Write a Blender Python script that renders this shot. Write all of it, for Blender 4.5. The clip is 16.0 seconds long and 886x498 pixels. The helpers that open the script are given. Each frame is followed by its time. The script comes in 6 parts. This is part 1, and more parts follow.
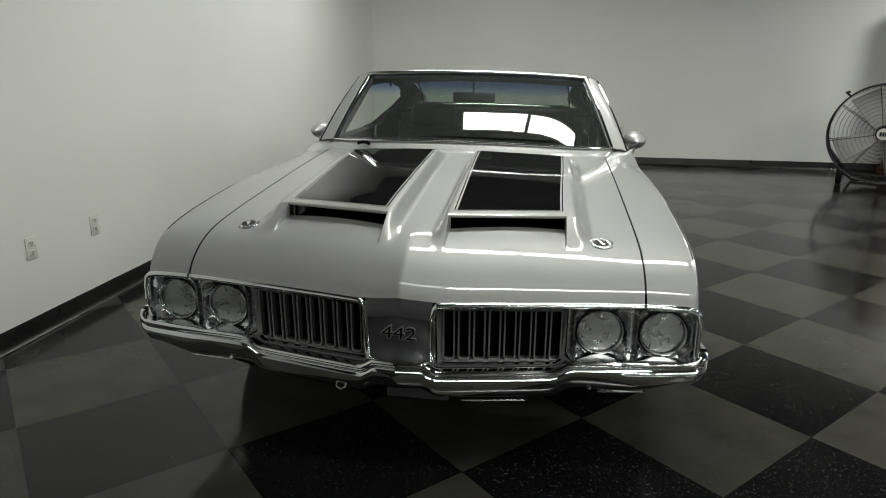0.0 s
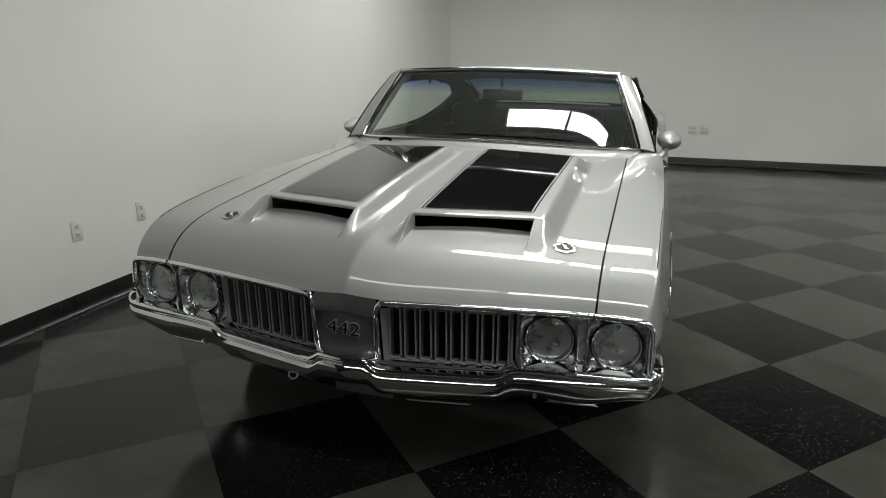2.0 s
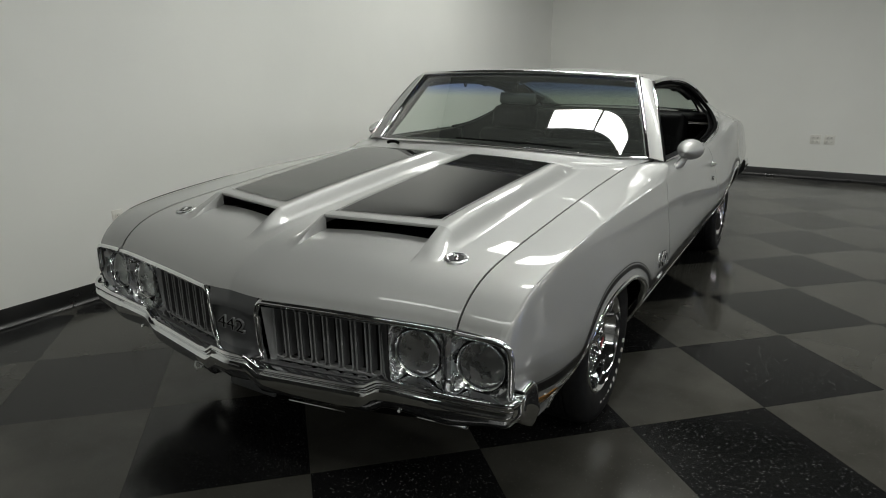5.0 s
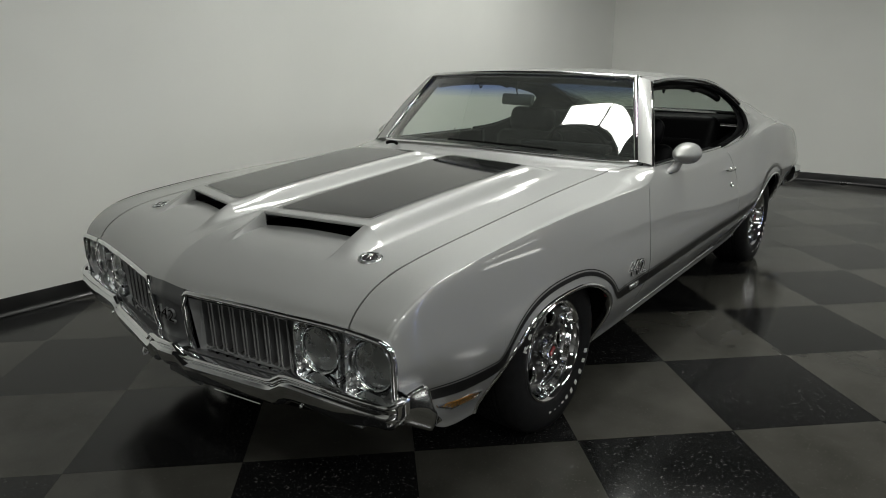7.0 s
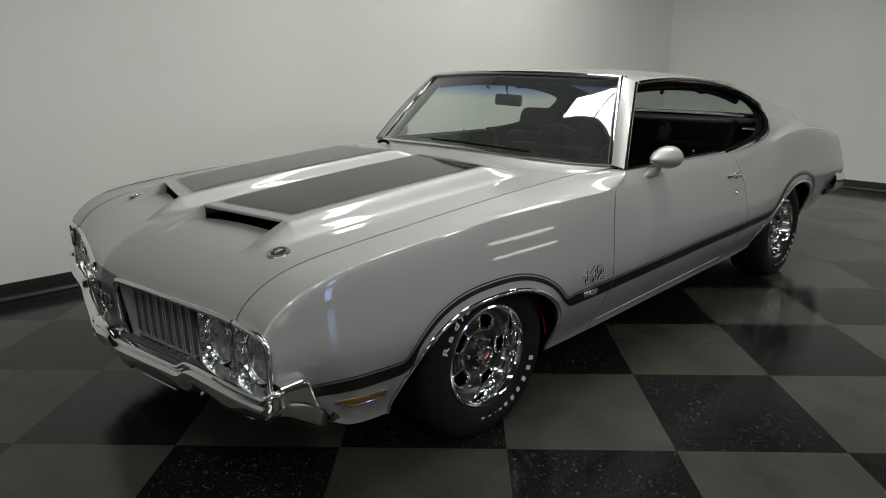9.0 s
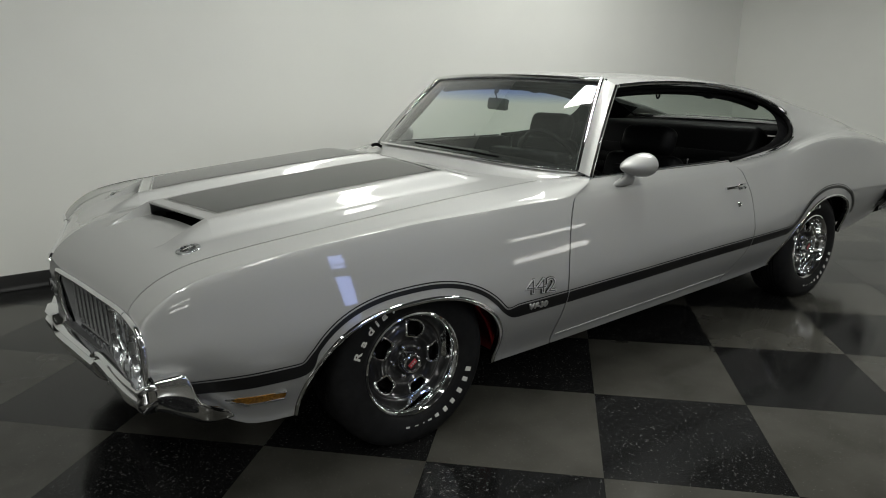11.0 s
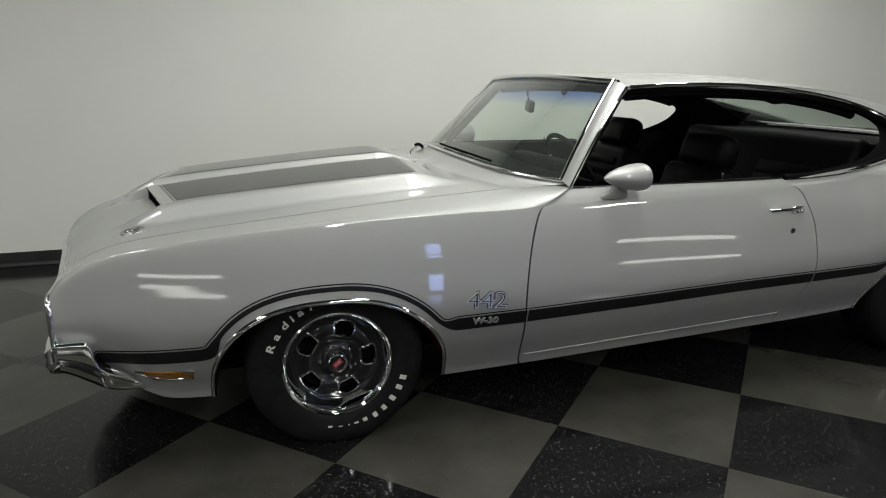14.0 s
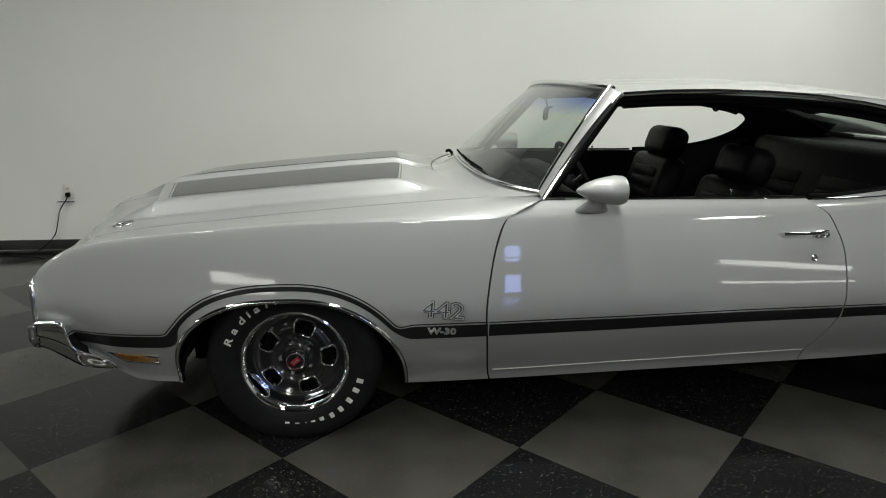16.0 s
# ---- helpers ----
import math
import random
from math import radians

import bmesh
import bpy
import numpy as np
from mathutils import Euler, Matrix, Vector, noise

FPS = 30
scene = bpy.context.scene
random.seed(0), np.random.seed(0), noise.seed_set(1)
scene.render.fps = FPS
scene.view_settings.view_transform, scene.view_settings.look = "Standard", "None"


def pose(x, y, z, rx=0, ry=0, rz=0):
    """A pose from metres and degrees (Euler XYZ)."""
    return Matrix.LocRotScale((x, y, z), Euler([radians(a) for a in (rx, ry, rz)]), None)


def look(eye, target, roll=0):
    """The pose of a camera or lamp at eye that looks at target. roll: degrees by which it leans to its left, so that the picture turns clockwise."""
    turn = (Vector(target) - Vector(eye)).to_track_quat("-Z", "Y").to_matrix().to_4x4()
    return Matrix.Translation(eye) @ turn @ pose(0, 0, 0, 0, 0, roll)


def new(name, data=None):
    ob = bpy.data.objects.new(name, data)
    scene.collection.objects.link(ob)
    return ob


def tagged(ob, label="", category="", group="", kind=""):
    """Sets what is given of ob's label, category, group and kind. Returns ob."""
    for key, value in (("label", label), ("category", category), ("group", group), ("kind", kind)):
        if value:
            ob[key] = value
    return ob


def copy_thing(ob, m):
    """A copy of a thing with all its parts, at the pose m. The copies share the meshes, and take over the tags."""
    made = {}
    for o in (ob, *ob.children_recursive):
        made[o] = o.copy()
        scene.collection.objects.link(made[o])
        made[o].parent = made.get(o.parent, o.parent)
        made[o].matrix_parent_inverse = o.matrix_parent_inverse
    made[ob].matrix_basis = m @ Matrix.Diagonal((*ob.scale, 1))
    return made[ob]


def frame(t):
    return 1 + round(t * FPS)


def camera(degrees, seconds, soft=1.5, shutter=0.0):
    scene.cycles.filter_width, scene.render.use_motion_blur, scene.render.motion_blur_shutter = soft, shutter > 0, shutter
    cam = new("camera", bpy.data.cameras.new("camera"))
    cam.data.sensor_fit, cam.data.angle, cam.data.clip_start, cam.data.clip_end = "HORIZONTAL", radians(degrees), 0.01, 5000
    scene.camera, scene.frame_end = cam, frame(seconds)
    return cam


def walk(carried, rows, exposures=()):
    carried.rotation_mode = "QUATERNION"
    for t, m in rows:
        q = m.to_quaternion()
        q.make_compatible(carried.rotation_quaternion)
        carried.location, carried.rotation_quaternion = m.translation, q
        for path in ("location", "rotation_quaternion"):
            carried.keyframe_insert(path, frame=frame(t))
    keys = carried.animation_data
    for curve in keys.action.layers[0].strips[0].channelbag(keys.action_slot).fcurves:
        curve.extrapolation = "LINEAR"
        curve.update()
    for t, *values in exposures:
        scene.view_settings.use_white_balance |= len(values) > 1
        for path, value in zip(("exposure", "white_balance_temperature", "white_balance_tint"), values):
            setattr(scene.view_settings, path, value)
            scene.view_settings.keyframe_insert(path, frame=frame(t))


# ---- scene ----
cam = camera(69.2, 16.0, soft=1.0)
PATH = [
    (0, (0.407, -2.829, 1.353), (0.126, -0.926, 0.805), 0.5),
    (0.5, (0.516, -2.806, 1.352), (0.163, -0.913, 0.811), 0.4),
    (1, (0.633, -2.777, 1.353), (0.188, -0.904, 0.809), 0.4),
    (1.5, (0.751, -2.743, 1.354), (0.232, -0.892, 0.801), 0.4),
    (2, (0.868, -2.700, 1.354), (0.281, -0.871, 0.796), 0.3),
    (2.5, (0.986, -2.652, 1.353), (0.332, -0.845, 0.798), 0.3),
    (3, (1.108, -2.594, 1.352), (0.380, -0.815, 0.800), 0.3),
    (3.5, (1.232, -2.523, 1.349), (0.425, -0.779, 0.797), 0.2),
    (4, (1.351, -2.457, 1.347), (0.475, -0.747, 0.793), 0.2),
    (4.2, (1.396, -2.431, 1.347), (0.498, -0.732, 0.794), 0.1),
    (6.3, (1.867, -2.115, 1.339), (0.718, -0.568, 0.799), -0.2),
    (6.5, (1.911, -2.084, 1.336), (0.741, -0.555, 0.796), -0.3),
    (7, (2.010, -2.001, 1.336), (0.792, -0.508, 0.798), -0.4),
    (7.5, (2.109, -1.916, 1.333), (0.840, -0.465, 0.799), -0.4),
    (8, (2.207, -1.822, 1.329), (0.894, -0.409, 0.800), -0.3),
    (8.5, (2.307, -1.723, 1.324), (0.939, -0.360, 0.807), -0.3),
    (9, (2.399, -1.624, 1.320), (0.996, -0.302, 0.790), -0.3),
    (9.2, (2.432, -1.581, 1.317), (1.008, -0.279, 0.795), -0.4),
    (11.3, (2.773, -1.063, 1.290), (1.156, -0.003, 0.781), -0.3),
    (11.5, (2.800, -1.009, 1.285), (1.160, 0.014, 0.777), -0.3),
    (12, (2.866, -0.867, 1.282), (1.187, 0.097, 0.778), -0.2),
    (12.5, (2.928, -0.722, 1.281), (1.203, 0.159, 0.781), -0.1),
    (13, (2.985, -0.574, 1.277), (1.205, 0.194, 0.783), -0.1),
    (13.5, (3.027, -0.429, 1.276), (1.211, 0.247, 0.778), 0.0),
    (14, (3.062, -0.280, 1.286), (1.214, 0.297, 0.784), 0.1),
    (14.5, (3.090, -0.137, 1.284), (1.212, 0.338, 0.785), 0.2),
    (15, (3.113, 0.014, 1.284), (1.208, 0.376, 0.798), 0.2),
    (15.5, (3.131, 0.179, 1.293), (1.210, 0.427, 0.796), 0.2),
    (16, (3.150, 0.341, 1.289), (1.218, 0.513, 0.802), 0.2),
]
walk(cam, [(t, look(eye, target, roll)) for t, eye, target, roll in PATH], [(0.0, 0.05), (4.0, 0.02), (7.0, -0.05), (9.0, -0.05), (11.5, 0.16), (14.0, 0.2), (16.0, 0.21)])

# ---- world and lights ----
ROOM_X0, ROOM_X1, ROOM_Y0, ROOM_Y1, CEIL = -2.1, 7.8, -9.0, 6.85, 3.4
world = bpy.data.worlds.new("world")
scene.world = world
world.use_nodes = True
world.node_tree.nodes["Background"].inputs[0].default_value = (0.5, 0.52, 0.5, 1)
world.node_tree.nodes["Background"].inputs[1].default_value = 0.02


def area_lamp(name, x, y, z, sx, sy, watts, color=(0.985, 1.0, 0.945), turn=0):
    data = bpy.data.lights.new(name, "AREA")
    data.shape, data.size, data.size_y, data.energy, data.color = "RECTANGLE", sx, sy, watts, color
    ob = new(name, data)
    ob.matrix_world = pose(x, y, z, 0, 0, turn)
    return ob


# ceiling troffers in end-to-end pairs, added unseen fill lamps, and low twin tubes along the aisle beside the car
TROFFERS_AND_FILL = [
    # x, y, depth, watts, length where it is not 1.2
    (0.15, 0.96, 0.29, 34, 0.86), (1.24, 0.96, 0.29, 31), (-0.02, -2.05, 0.2, 5), (1.24, -2.05, 0.2, 20), (3.45, -2.05, 0.2, 20), (4.71, -2.05, 0.29, 18),
    # this row is added fill light for the walls, floor and body side
    (-0.62, 3.5, 0.6, 30), (0.6, 3.5, 0.6, 31), (3.4, -7.6, 0.56, 105), (4.8, -7.6, 0.56, 105), (3.7, 0.8, 0.29, 22), (5.6, 0.6, 0.29, 30), (6.9, 0.6, 0.29, 36), (6.9, 5.2, 0.56, 125),
]
TUBE_WATTS = 6
# tubes are placed from streaks on the body side; their stands are made up
STANDS = [(4.75, 4.2, (1.0, 0.57), 0.65, 0.037), (4.75, -1.25, (0.82, 0.6), 0.36, 0.032)]  # x, y, tube heights, half length, tube radius

# ---- materials ----


def material(name, color, rough=0.5, metal=0.0, coat=0.0, spec=0.5):
    m = bpy.data.materials.new(name)
    m.use_nodes = True
    b = m.node_tree.nodes["Principled BSDF"]
    b.inputs["Base Color"].default_value = (*color, 1)
    b.inputs["Roughness"].default_value = rough
    b.inputs["Metallic"].default_value = metal
    b.inputs["Coat Weight"].default_value = coat
    b.inputs["Coat Roughness"].default_value = 0.03
    b.inputs["Specular IOR Level"].default_value = spec
    return m


def node(m, kind, **sets):
    n = m.node_tree.nodes.new(kind)
    for k, v in sets.items():
        if k in n.inputs:
            n.inputs[k].default_value = v
    return n


def link(m, a, b):
    m.node_tree.links.new(a, b)


def bsdf(m):
    return m.node_tree.nodes["Principled BSDF"]


def vary_color(m, scale, low, high, detail=4.0, random_by_object=0.0):
    """Blend two colours by noise at a real-world scale."""
    tc = node(m, "ShaderNodeTexCoord")
    tex = node(m, "ShaderNodeTexNoise", Scale=scale, Detail=detail)
    link(m, tc.outputs["Object"], tex.inputs["Vector"])
    ramp = node(m, "ShaderNodeValToRGB")
    ramp.color_ramp.elements[0].position, ramp.color_ramp.elements[1].position = 0.3, 0.7
    ramp.color_ramp.elements[0].color, ramp.color_ramp.elements[1].color = (*low, 1), (*high, 1)
    link(m, tex.outputs["Fac"], ramp.inputs["Fac"])
    out = ramp.outputs["Color"]
    if random_by_object:
        info = node(m, "ShaderNodeObjectInfo")
        mul = node(m, "ShaderNodeMath")
        mul.operation = "MULTIPLY_ADD"
        mul.inputs[1].default_value, mul.inputs[2].default_value = random_by_object, 1 - random_by_object / 2
        link(m, info.outputs["Random"], mul.inputs[0])
        hsv = node(m, "ShaderNodeHueSaturation")
        link(m, mul.outputs[0], hsv.inputs["Value"])
        link(m, out, hsv.inputs["Color"])
        out = hsv.outputs["Color"]
    link(m, out, bsdf(m).inputs["Base Color"])
    return out


def vary_rough(m, scale, low, high, detail=3.0):
    tc = node(m, "ShaderNodeTexCoord")
    tex = node(m, "ShaderNodeTexNoise", Scale=scale, Detail=detail)
    link(m, tc.outputs["Object"], tex.inputs["Vector"])
    mr = node(m, "ShaderNodeMapRange")
    mr.inputs["From Min"].default_value, mr.inputs["From Max"].default_value = 0.3, 0.7
    mr.inputs["To Min"].default_value, mr.inputs["To Max"].default_value = low, high
    link(m, tex.outputs["Fac"], mr.inputs["Value"])
    link(m, mr.outputs["Result"], bsdf(m).inputs["Roughness"])


def bump(m, scale, strength, distance=0.002, detail=3.0):
    tc = node(m, "ShaderNodeTexCoord")
    tex = node(m, "ShaderNodeTexNoise", Scale=scale, Detail=detail)
    link(m, tc.outputs["Object"], tex.inputs["Vector"])
    b = node(m, "ShaderNodeBump", Strength=strength, Distance=distance)
    link(m, tex.outputs["Fac"], b.inputs["Height"])
    link(m, b.outputs["Normal"], bsdf(m).inputs["Normal"])


PAINT = material("silver_paint", (0.42, 0.424, 0.416), 0.58, 0.62, 1.0)
vary_color(PAINT, 900.0, (0.395, 0.399, 0.391), (0.45, 0.454, 0.446), 1.0)
BLACK_PAINT = material("black_stripe_paint", (0.006, 0.006, 0.0065), 0.5, 0.0, 1.0, 0.0)
vary_rough(BLACK_PAINT, 6.0, 0.45, 0.6)
SIDE_STRIPE = material("black_side_stripe_vinyl", (0.008, 0.008, 0.0085), 0.32, spec=0.3)
vary_rough(SIDE_STRIPE, 6.0, 0.28, 0.38)
CHROME = material("chrome", (0.82, 0.83, 0.84), 0.05, 1.0)
vary_rough(CHROME, 14.0, 0.03, 0.09)
SATIN = material("satin_aluminium", (0.55, 0.55, 0.55), 0.28, 1.0)
vary_rough(SATIN, 30.0, 0.22, 0.36)
ARGENT = material("charcoal_grille_paint", (0.075, 0.077, 0.08), 0.38, 0.3, 0.3)
vary_rough(ARGENT, 25.0, 0.32, 0.45)
BADGE = material("silver_badge_metal", (0.62, 0.62, 0.62), 0.38, 0.8)
vary_rough(BADGE, 60.0, 0.3, 0.45)
STAINLESS = material("polished_stainless_trim", (0.80, 0.80, 0.80), 0.16, 1.0)
vary_rough(STAINLESS, 20.0, 0.12, 0.2)
BEZEL = material("silver_bezel_metal", (0.50, 0.51, 0.52), 0.27, 1.0)
vary_rough(BEZEL, 30.0, 0.22, 0.32)
GRILLE_GREY = material("silver_grey_grille_paint", (0.14, 0.142, 0.145), 0.4, 0.45, 0.3)
vary_rough(GRILLE_GREY, 25.0, 0.3, 0.42)
GRILLE_BAR = material("silver_grille_bar_paint", (0.23, 0.232, 0.235), 0.5, 0.4, 0.1)
vary_rough(GRILLE_BAR, 25.0, 0.42, 0.56)
# near-black for rubber and small parts, and for shade put into deep recesses
BLACK = material("black_parts_and_shade", (0.004, 0.004, 0.004), 0.85, spec=0.04)
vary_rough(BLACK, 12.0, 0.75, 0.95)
GAPM = material("panel_gap_black", (0.004, 0.004, 0.004), 0.9)
RUBBER = material("tyre_rubber", (0.009, 0.009, 0.0095), 0.55, spec=0.12)
vary_color(RUBBER, 30.0, (0.007, 0.007, 0.0075), (0.0115, 0.0115, 0.012))
bump(RUBBER, 160.0, 0.15, 0.001)
WHITE_LETTER = material("white_tyre_lettering", (0.6, 0.6, 0.57), 0.6)
vary_color(WHITE_LETTER, 60.0, (0.52, 0.52, 0.49), (0.66, 0.66, 0.62))
VINYL = material("black_vinyl", (0.004, 0.004, 0.0045), 0.5, spec=0.09)
vary_rough(VINYL, 40.0, 0.4, 0.55)
bump(VINYL, 400.0, 0.2, 0.0006)
CARPET = material("black_carpet", (0.01, 0.01, 0.01), 0.95)
bump(CARPET, 600.0, 0.6, 0.003)
RED_LINER = material("red_plastic_liner", (0.30, 0.014, 0.016), 0.45)
vary_color(RED_LINER, 9.0, (0.24, 0.011, 0.012), (0.34, 0.018, 0.02))
AMBER = material("amber_lens", (0.24, 0.105, 0.012), 0.15, 0.0, 0.5)
vary_color(AMBER, 120.0, (0.13, 0.055, 0.007), (0.30, 0.14, 0.018), 1.0)
RED_EMBLEM = material("red_emblem", (0.35, 0.02, 0.03), 0.3, 0.0, 0.8)
WHEEL_GREY = material("dark_wheel_paint", (0.009, 0.009, 0.0095), 0.3, 0.0, 0.7, 0.2)
WALL = material("white_wall_paint", (0.81, 0.813, 0.775), 0.75, spec=0.3)
vary_color(WALL, 1.1, (0.79, 0.793, 0.757), (0.83, 0.833, 0.795))
bump(WALL, 260.0, 0.12, 0.001)
# unseen walls, coloured dark so that chrome and paint mirror a dim room
UNSEEN_DARK_WALL = material("unseen_wall_dark_grey", (0.09, 0.09, 0.088), 0.8)
vary_color(UNSEEN_DARK_WALL, 1.3, (0.075, 0.075, 0.073), (0.105, 0.105, 0.102))
CEILING = material("dark_ceiling_paint", (0.07, 0.07, 0.068), 0.9)
vary_color(CEILING, 2.0, (0.055, 0.055, 0.054), (0.085, 0.085, 0.082))
BASE = material("black_vinyl_baseboard", (0.012, 0.012, 0.012), 0.35)
vary_rough(BASE, 8.0, 0.25, 0.5)
PLATE = material("white_outlet_plastic", (0.72, 0.71, 0.66), 0.35)
DARK_METAL = material("black_fan_steel", (0.015, 0.015, 0.016), 0.4, 0.2)
vary_rough(DARK_METAL, 20.0, 0.3, 0.5)
BLADE = material("fan_blade_metal", (0.30, 0.295, 0.28), 0.42, 0.25)
vary_rough(BLADE, 10.0, 0.32, 0.5)
WOOD = material("brown_stained_wood", (0.12, 0.06, 0.025), 0.45)
vary_color(WOOD, 7.0, (0.07, 0.034, 0.014), (0.17, 0.09, 0.04))


def glass_material(name, tint, gloss_ior=1.5):
    m = bpy.data.materials.new(name)
    m.use_nodes = True
    nt = m.node_tree
    nt.nodes.remove(nt.nodes["Principled BSDF"])
    out = nt.nodes["Material Output"]
    tr = nt.nodes.new("ShaderNodeBsdfTransparent")
    tr.inputs[0].default_value = (*tint, 1)
    gl = nt.nodes.new("ShaderNodeBsdfGlossy")
    gl.inputs["Roughness"].default_value = 0.01
    gl.inputs["Color"].default_value = (1, 1, 1, 1)
    lw = nt.nodes.new("ShaderNodeLayerWeight")
    lw.inputs["Blend"].default_value = 0.5
    p5 = nt.nodes.new("ShaderNodeMath")
    p5.operation, p5.inputs[1].default_value = "POWER", 4.2
    link(m, lw.outputs["Facing"], p5.inputs[0])
    fr = nt.nodes.new("ShaderNodeMath")
    fr.operation, fr.inputs[1].default_value, fr.inputs[2].default_value = "MULTIPLY_ADD", 0.92, 2 * ((gloss_ior - 1) / (gloss_ior + 1)) ** 2
    link(m, p5.outputs[0], fr.inputs[0])
    mx = nt.nodes.new("ShaderNodeMixShader")
    link(m, fr.outputs[0], mx.inputs[0])
    link(m, tr.outputs[0], mx.inputs[1])
    link(m, gl.outputs[0], mx.inputs[2])
    link(m, mx.outputs[0], out.inputs["Surface"])
    return m


GLASS = glass_material("green_tinted_glass", (0.66, 0.74, 0.68))
SCREEN = glass_material("shaded_windshield_glass", (0.66, 0.74, 0.68))
tc = node(SCREEN, "ShaderNodeTexCoord")
sep = node(SCREEN, "ShaderNodeSeparateXYZ")
link(SCREEN, tc.outputs["Object"], sep.inputs[0])
mr = node(SCREEN, "ShaderNodeMapRange")
mr.inputs["From Min"].default_value, mr.inputs["From Max"].default_value = 1.185, 1.30
link(SCREEN, sep.outputs["Z"], mr.inputs["Value"])
ramp = node(SCREEN, "ShaderNodeValToRGB")
ramp.color_ramp.elements[0].color, ramp.color_ramp.elements[1].color = (0.66, 0.74, 0.68, 1), (0.03, 0.06, 0.25, 1)
e = ramp.color_ramp.elements.new(0.45)
e.color = (0.22, 0.32, 0.62, 1)
link(SCREEN, mr.outputs["Result"], ramp.inputs["Fac"])
link(SCREEN, ramp.outputs["Color"], [n for n in SCREEN.node_tree.nodes if n.type == "BSDF_TRANSPARENT"][0].inputs[0])
# a thin grey-green veil on the windshield that stands in for its reflection haze
haze_mix = SCREEN.node_tree.nodes.new("ShaderNodeMixShader")
haze = SCREEN.node_tree.nodes.new("ShaderNodeBsdfDiffuse")
haze.inputs[0].default_value = (0.5, 0.54, 0.5, 1)
haze_tex = node(SCREEN, "ShaderNodeTexNoise", Scale=6.0, Detail=5.0)
link(SCREEN, tc.outputs["Object"], haze_tex.inputs["Vector"])
haze_range = node(SCREEN, "ShaderNodeMapRange")
haze_range.inputs["To Min"].default_value, haze_range.inputs["To Max"].default_value = 0.02, 0.07
link(SCREEN, haze_tex.outputs["Fac"], haze_range.inputs["Value"])
link(SCREEN, haze_range.outputs["Result"], haze_mix.inputs[0])
screen_out = SCREEN.node_tree.nodes["Material Output"].inputs["Surface"]
link(SCREEN, screen_out.links[0].from_socket, haze_mix.inputs[1])
link(SCREEN, haze.outputs[0], haze_mix.inputs[2])
link(SCREEN, haze_mix.outputs[0], screen_out)
LENS = glass_material("headlight_glass", (0.9, 0.92, 0.92), 1.3)
lens_mix = LENS.node_tree.nodes.new("ShaderNodeMixShader")
lens_white = LENS.node_tree.nodes.new("ShaderNodeBsdfDiffuse")
lens_white.inputs[0].default_value = (0.75, 0.77, 0.78, 1)
lens_mix.inputs[0].default_value = 0.008
lens_out = LENS.node_tree.nodes["Material Output"].inputs["Surface"]
link(LENS, lens_out.links[0].from_socket, lens_mix.inputs[1])
link(LENS, lens_white.outputs[0], lens_mix.inputs[2])
link(LENS, lens_mix.outputs[0], lens_out)
REFLECTOR = material("lamp_reflector", (0.22, 0.224, 0.232), 0.2, 1.0)
vary_rough(REFLECTOR, 30.0, 0.16, 0.24)
MIRROR_BACK = material("grey_green_mirror_shell", (0.07, 0.078, 0.073), 0.4)
MIRROR = material("mirror_glass", (0.75, 0.78, 0.77), 0.02, 1.0)


def tile_material(name, low, high, speck, speck_amount, rough):
    m = material(name, low, rough, spec=0.26)
    base = vary_color(m, 4.0, low, high, 9.0, 0.24)
    tc = node(m, "ShaderNodeTexCoord")
    info = node(m, "ShaderNodeObjectInfo")
    add = node(m, "ShaderNodeVectorMath")
    mul = node(m, "ShaderNodeMath")
    mul.operation, mul.inputs[1].default_value = "MULTIPLY", 37.0
    link(m, info.outputs["Random"], mul.inputs[0])
    link(m, tc.outputs["Object"], add.inputs[0])
    link(m, mul.outputs[0], add.inputs[1])
    n1 = node(m, "ShaderNodeTexNoise", Scale=120.0, Detail=2.5, Roughness=0.6)
    link(m, add.outputs[0], n1.inputs["Vector"])
    ramp = node(m, "ShaderNodeValToRGB")
    ramp.color_ramp.elements[0].position, ramp.color_ramp.elements[1].position = 1 - speck_amount, 1.03 - speck_amount
    link(m, n1.outputs["Fac"], ramp.inputs["Fac"])
    mix = node(m, "ShaderNodeMix")
    mix.data_type = "RGBA"
    link(m, ramp.outputs["Color"], mix.inputs[0])
    link(m, base, mix.inputs[6])
    mix.inputs[7].default_value = (*speck, 1)
    link(m, mix.outputs[2], bsdf(m).inputs["Base Color"])
    vary_rough(m, 2.3, rough - 0.03, rough + 0.06, 5.0)
    bump(m, 30.0, 0.04, 0.001)
    return m


TILE_LIGHT = tile_material("light_olive_tile", (0.037, 0.0358, 0.0308), (0.060, 0.058, 0.051), (0.084, 0.081, 0.0713), 0.34, 0.13)
TILE_DARK = tile_material("black_speckled_tile", (0.006, 0.006, 0.0063), (0.010, 0.010, 0.010), (0.085, 0.085, 0.083), 0.355, 0.12)
GROUT = material("tile_bedding", (0.03, 0.03, 0.028), 0.8)
vary_color(GROUT, 20.0, (0.02, 0.02, 0.018), (0.04, 0.04, 0.036))

# ---- mesh helpers ----


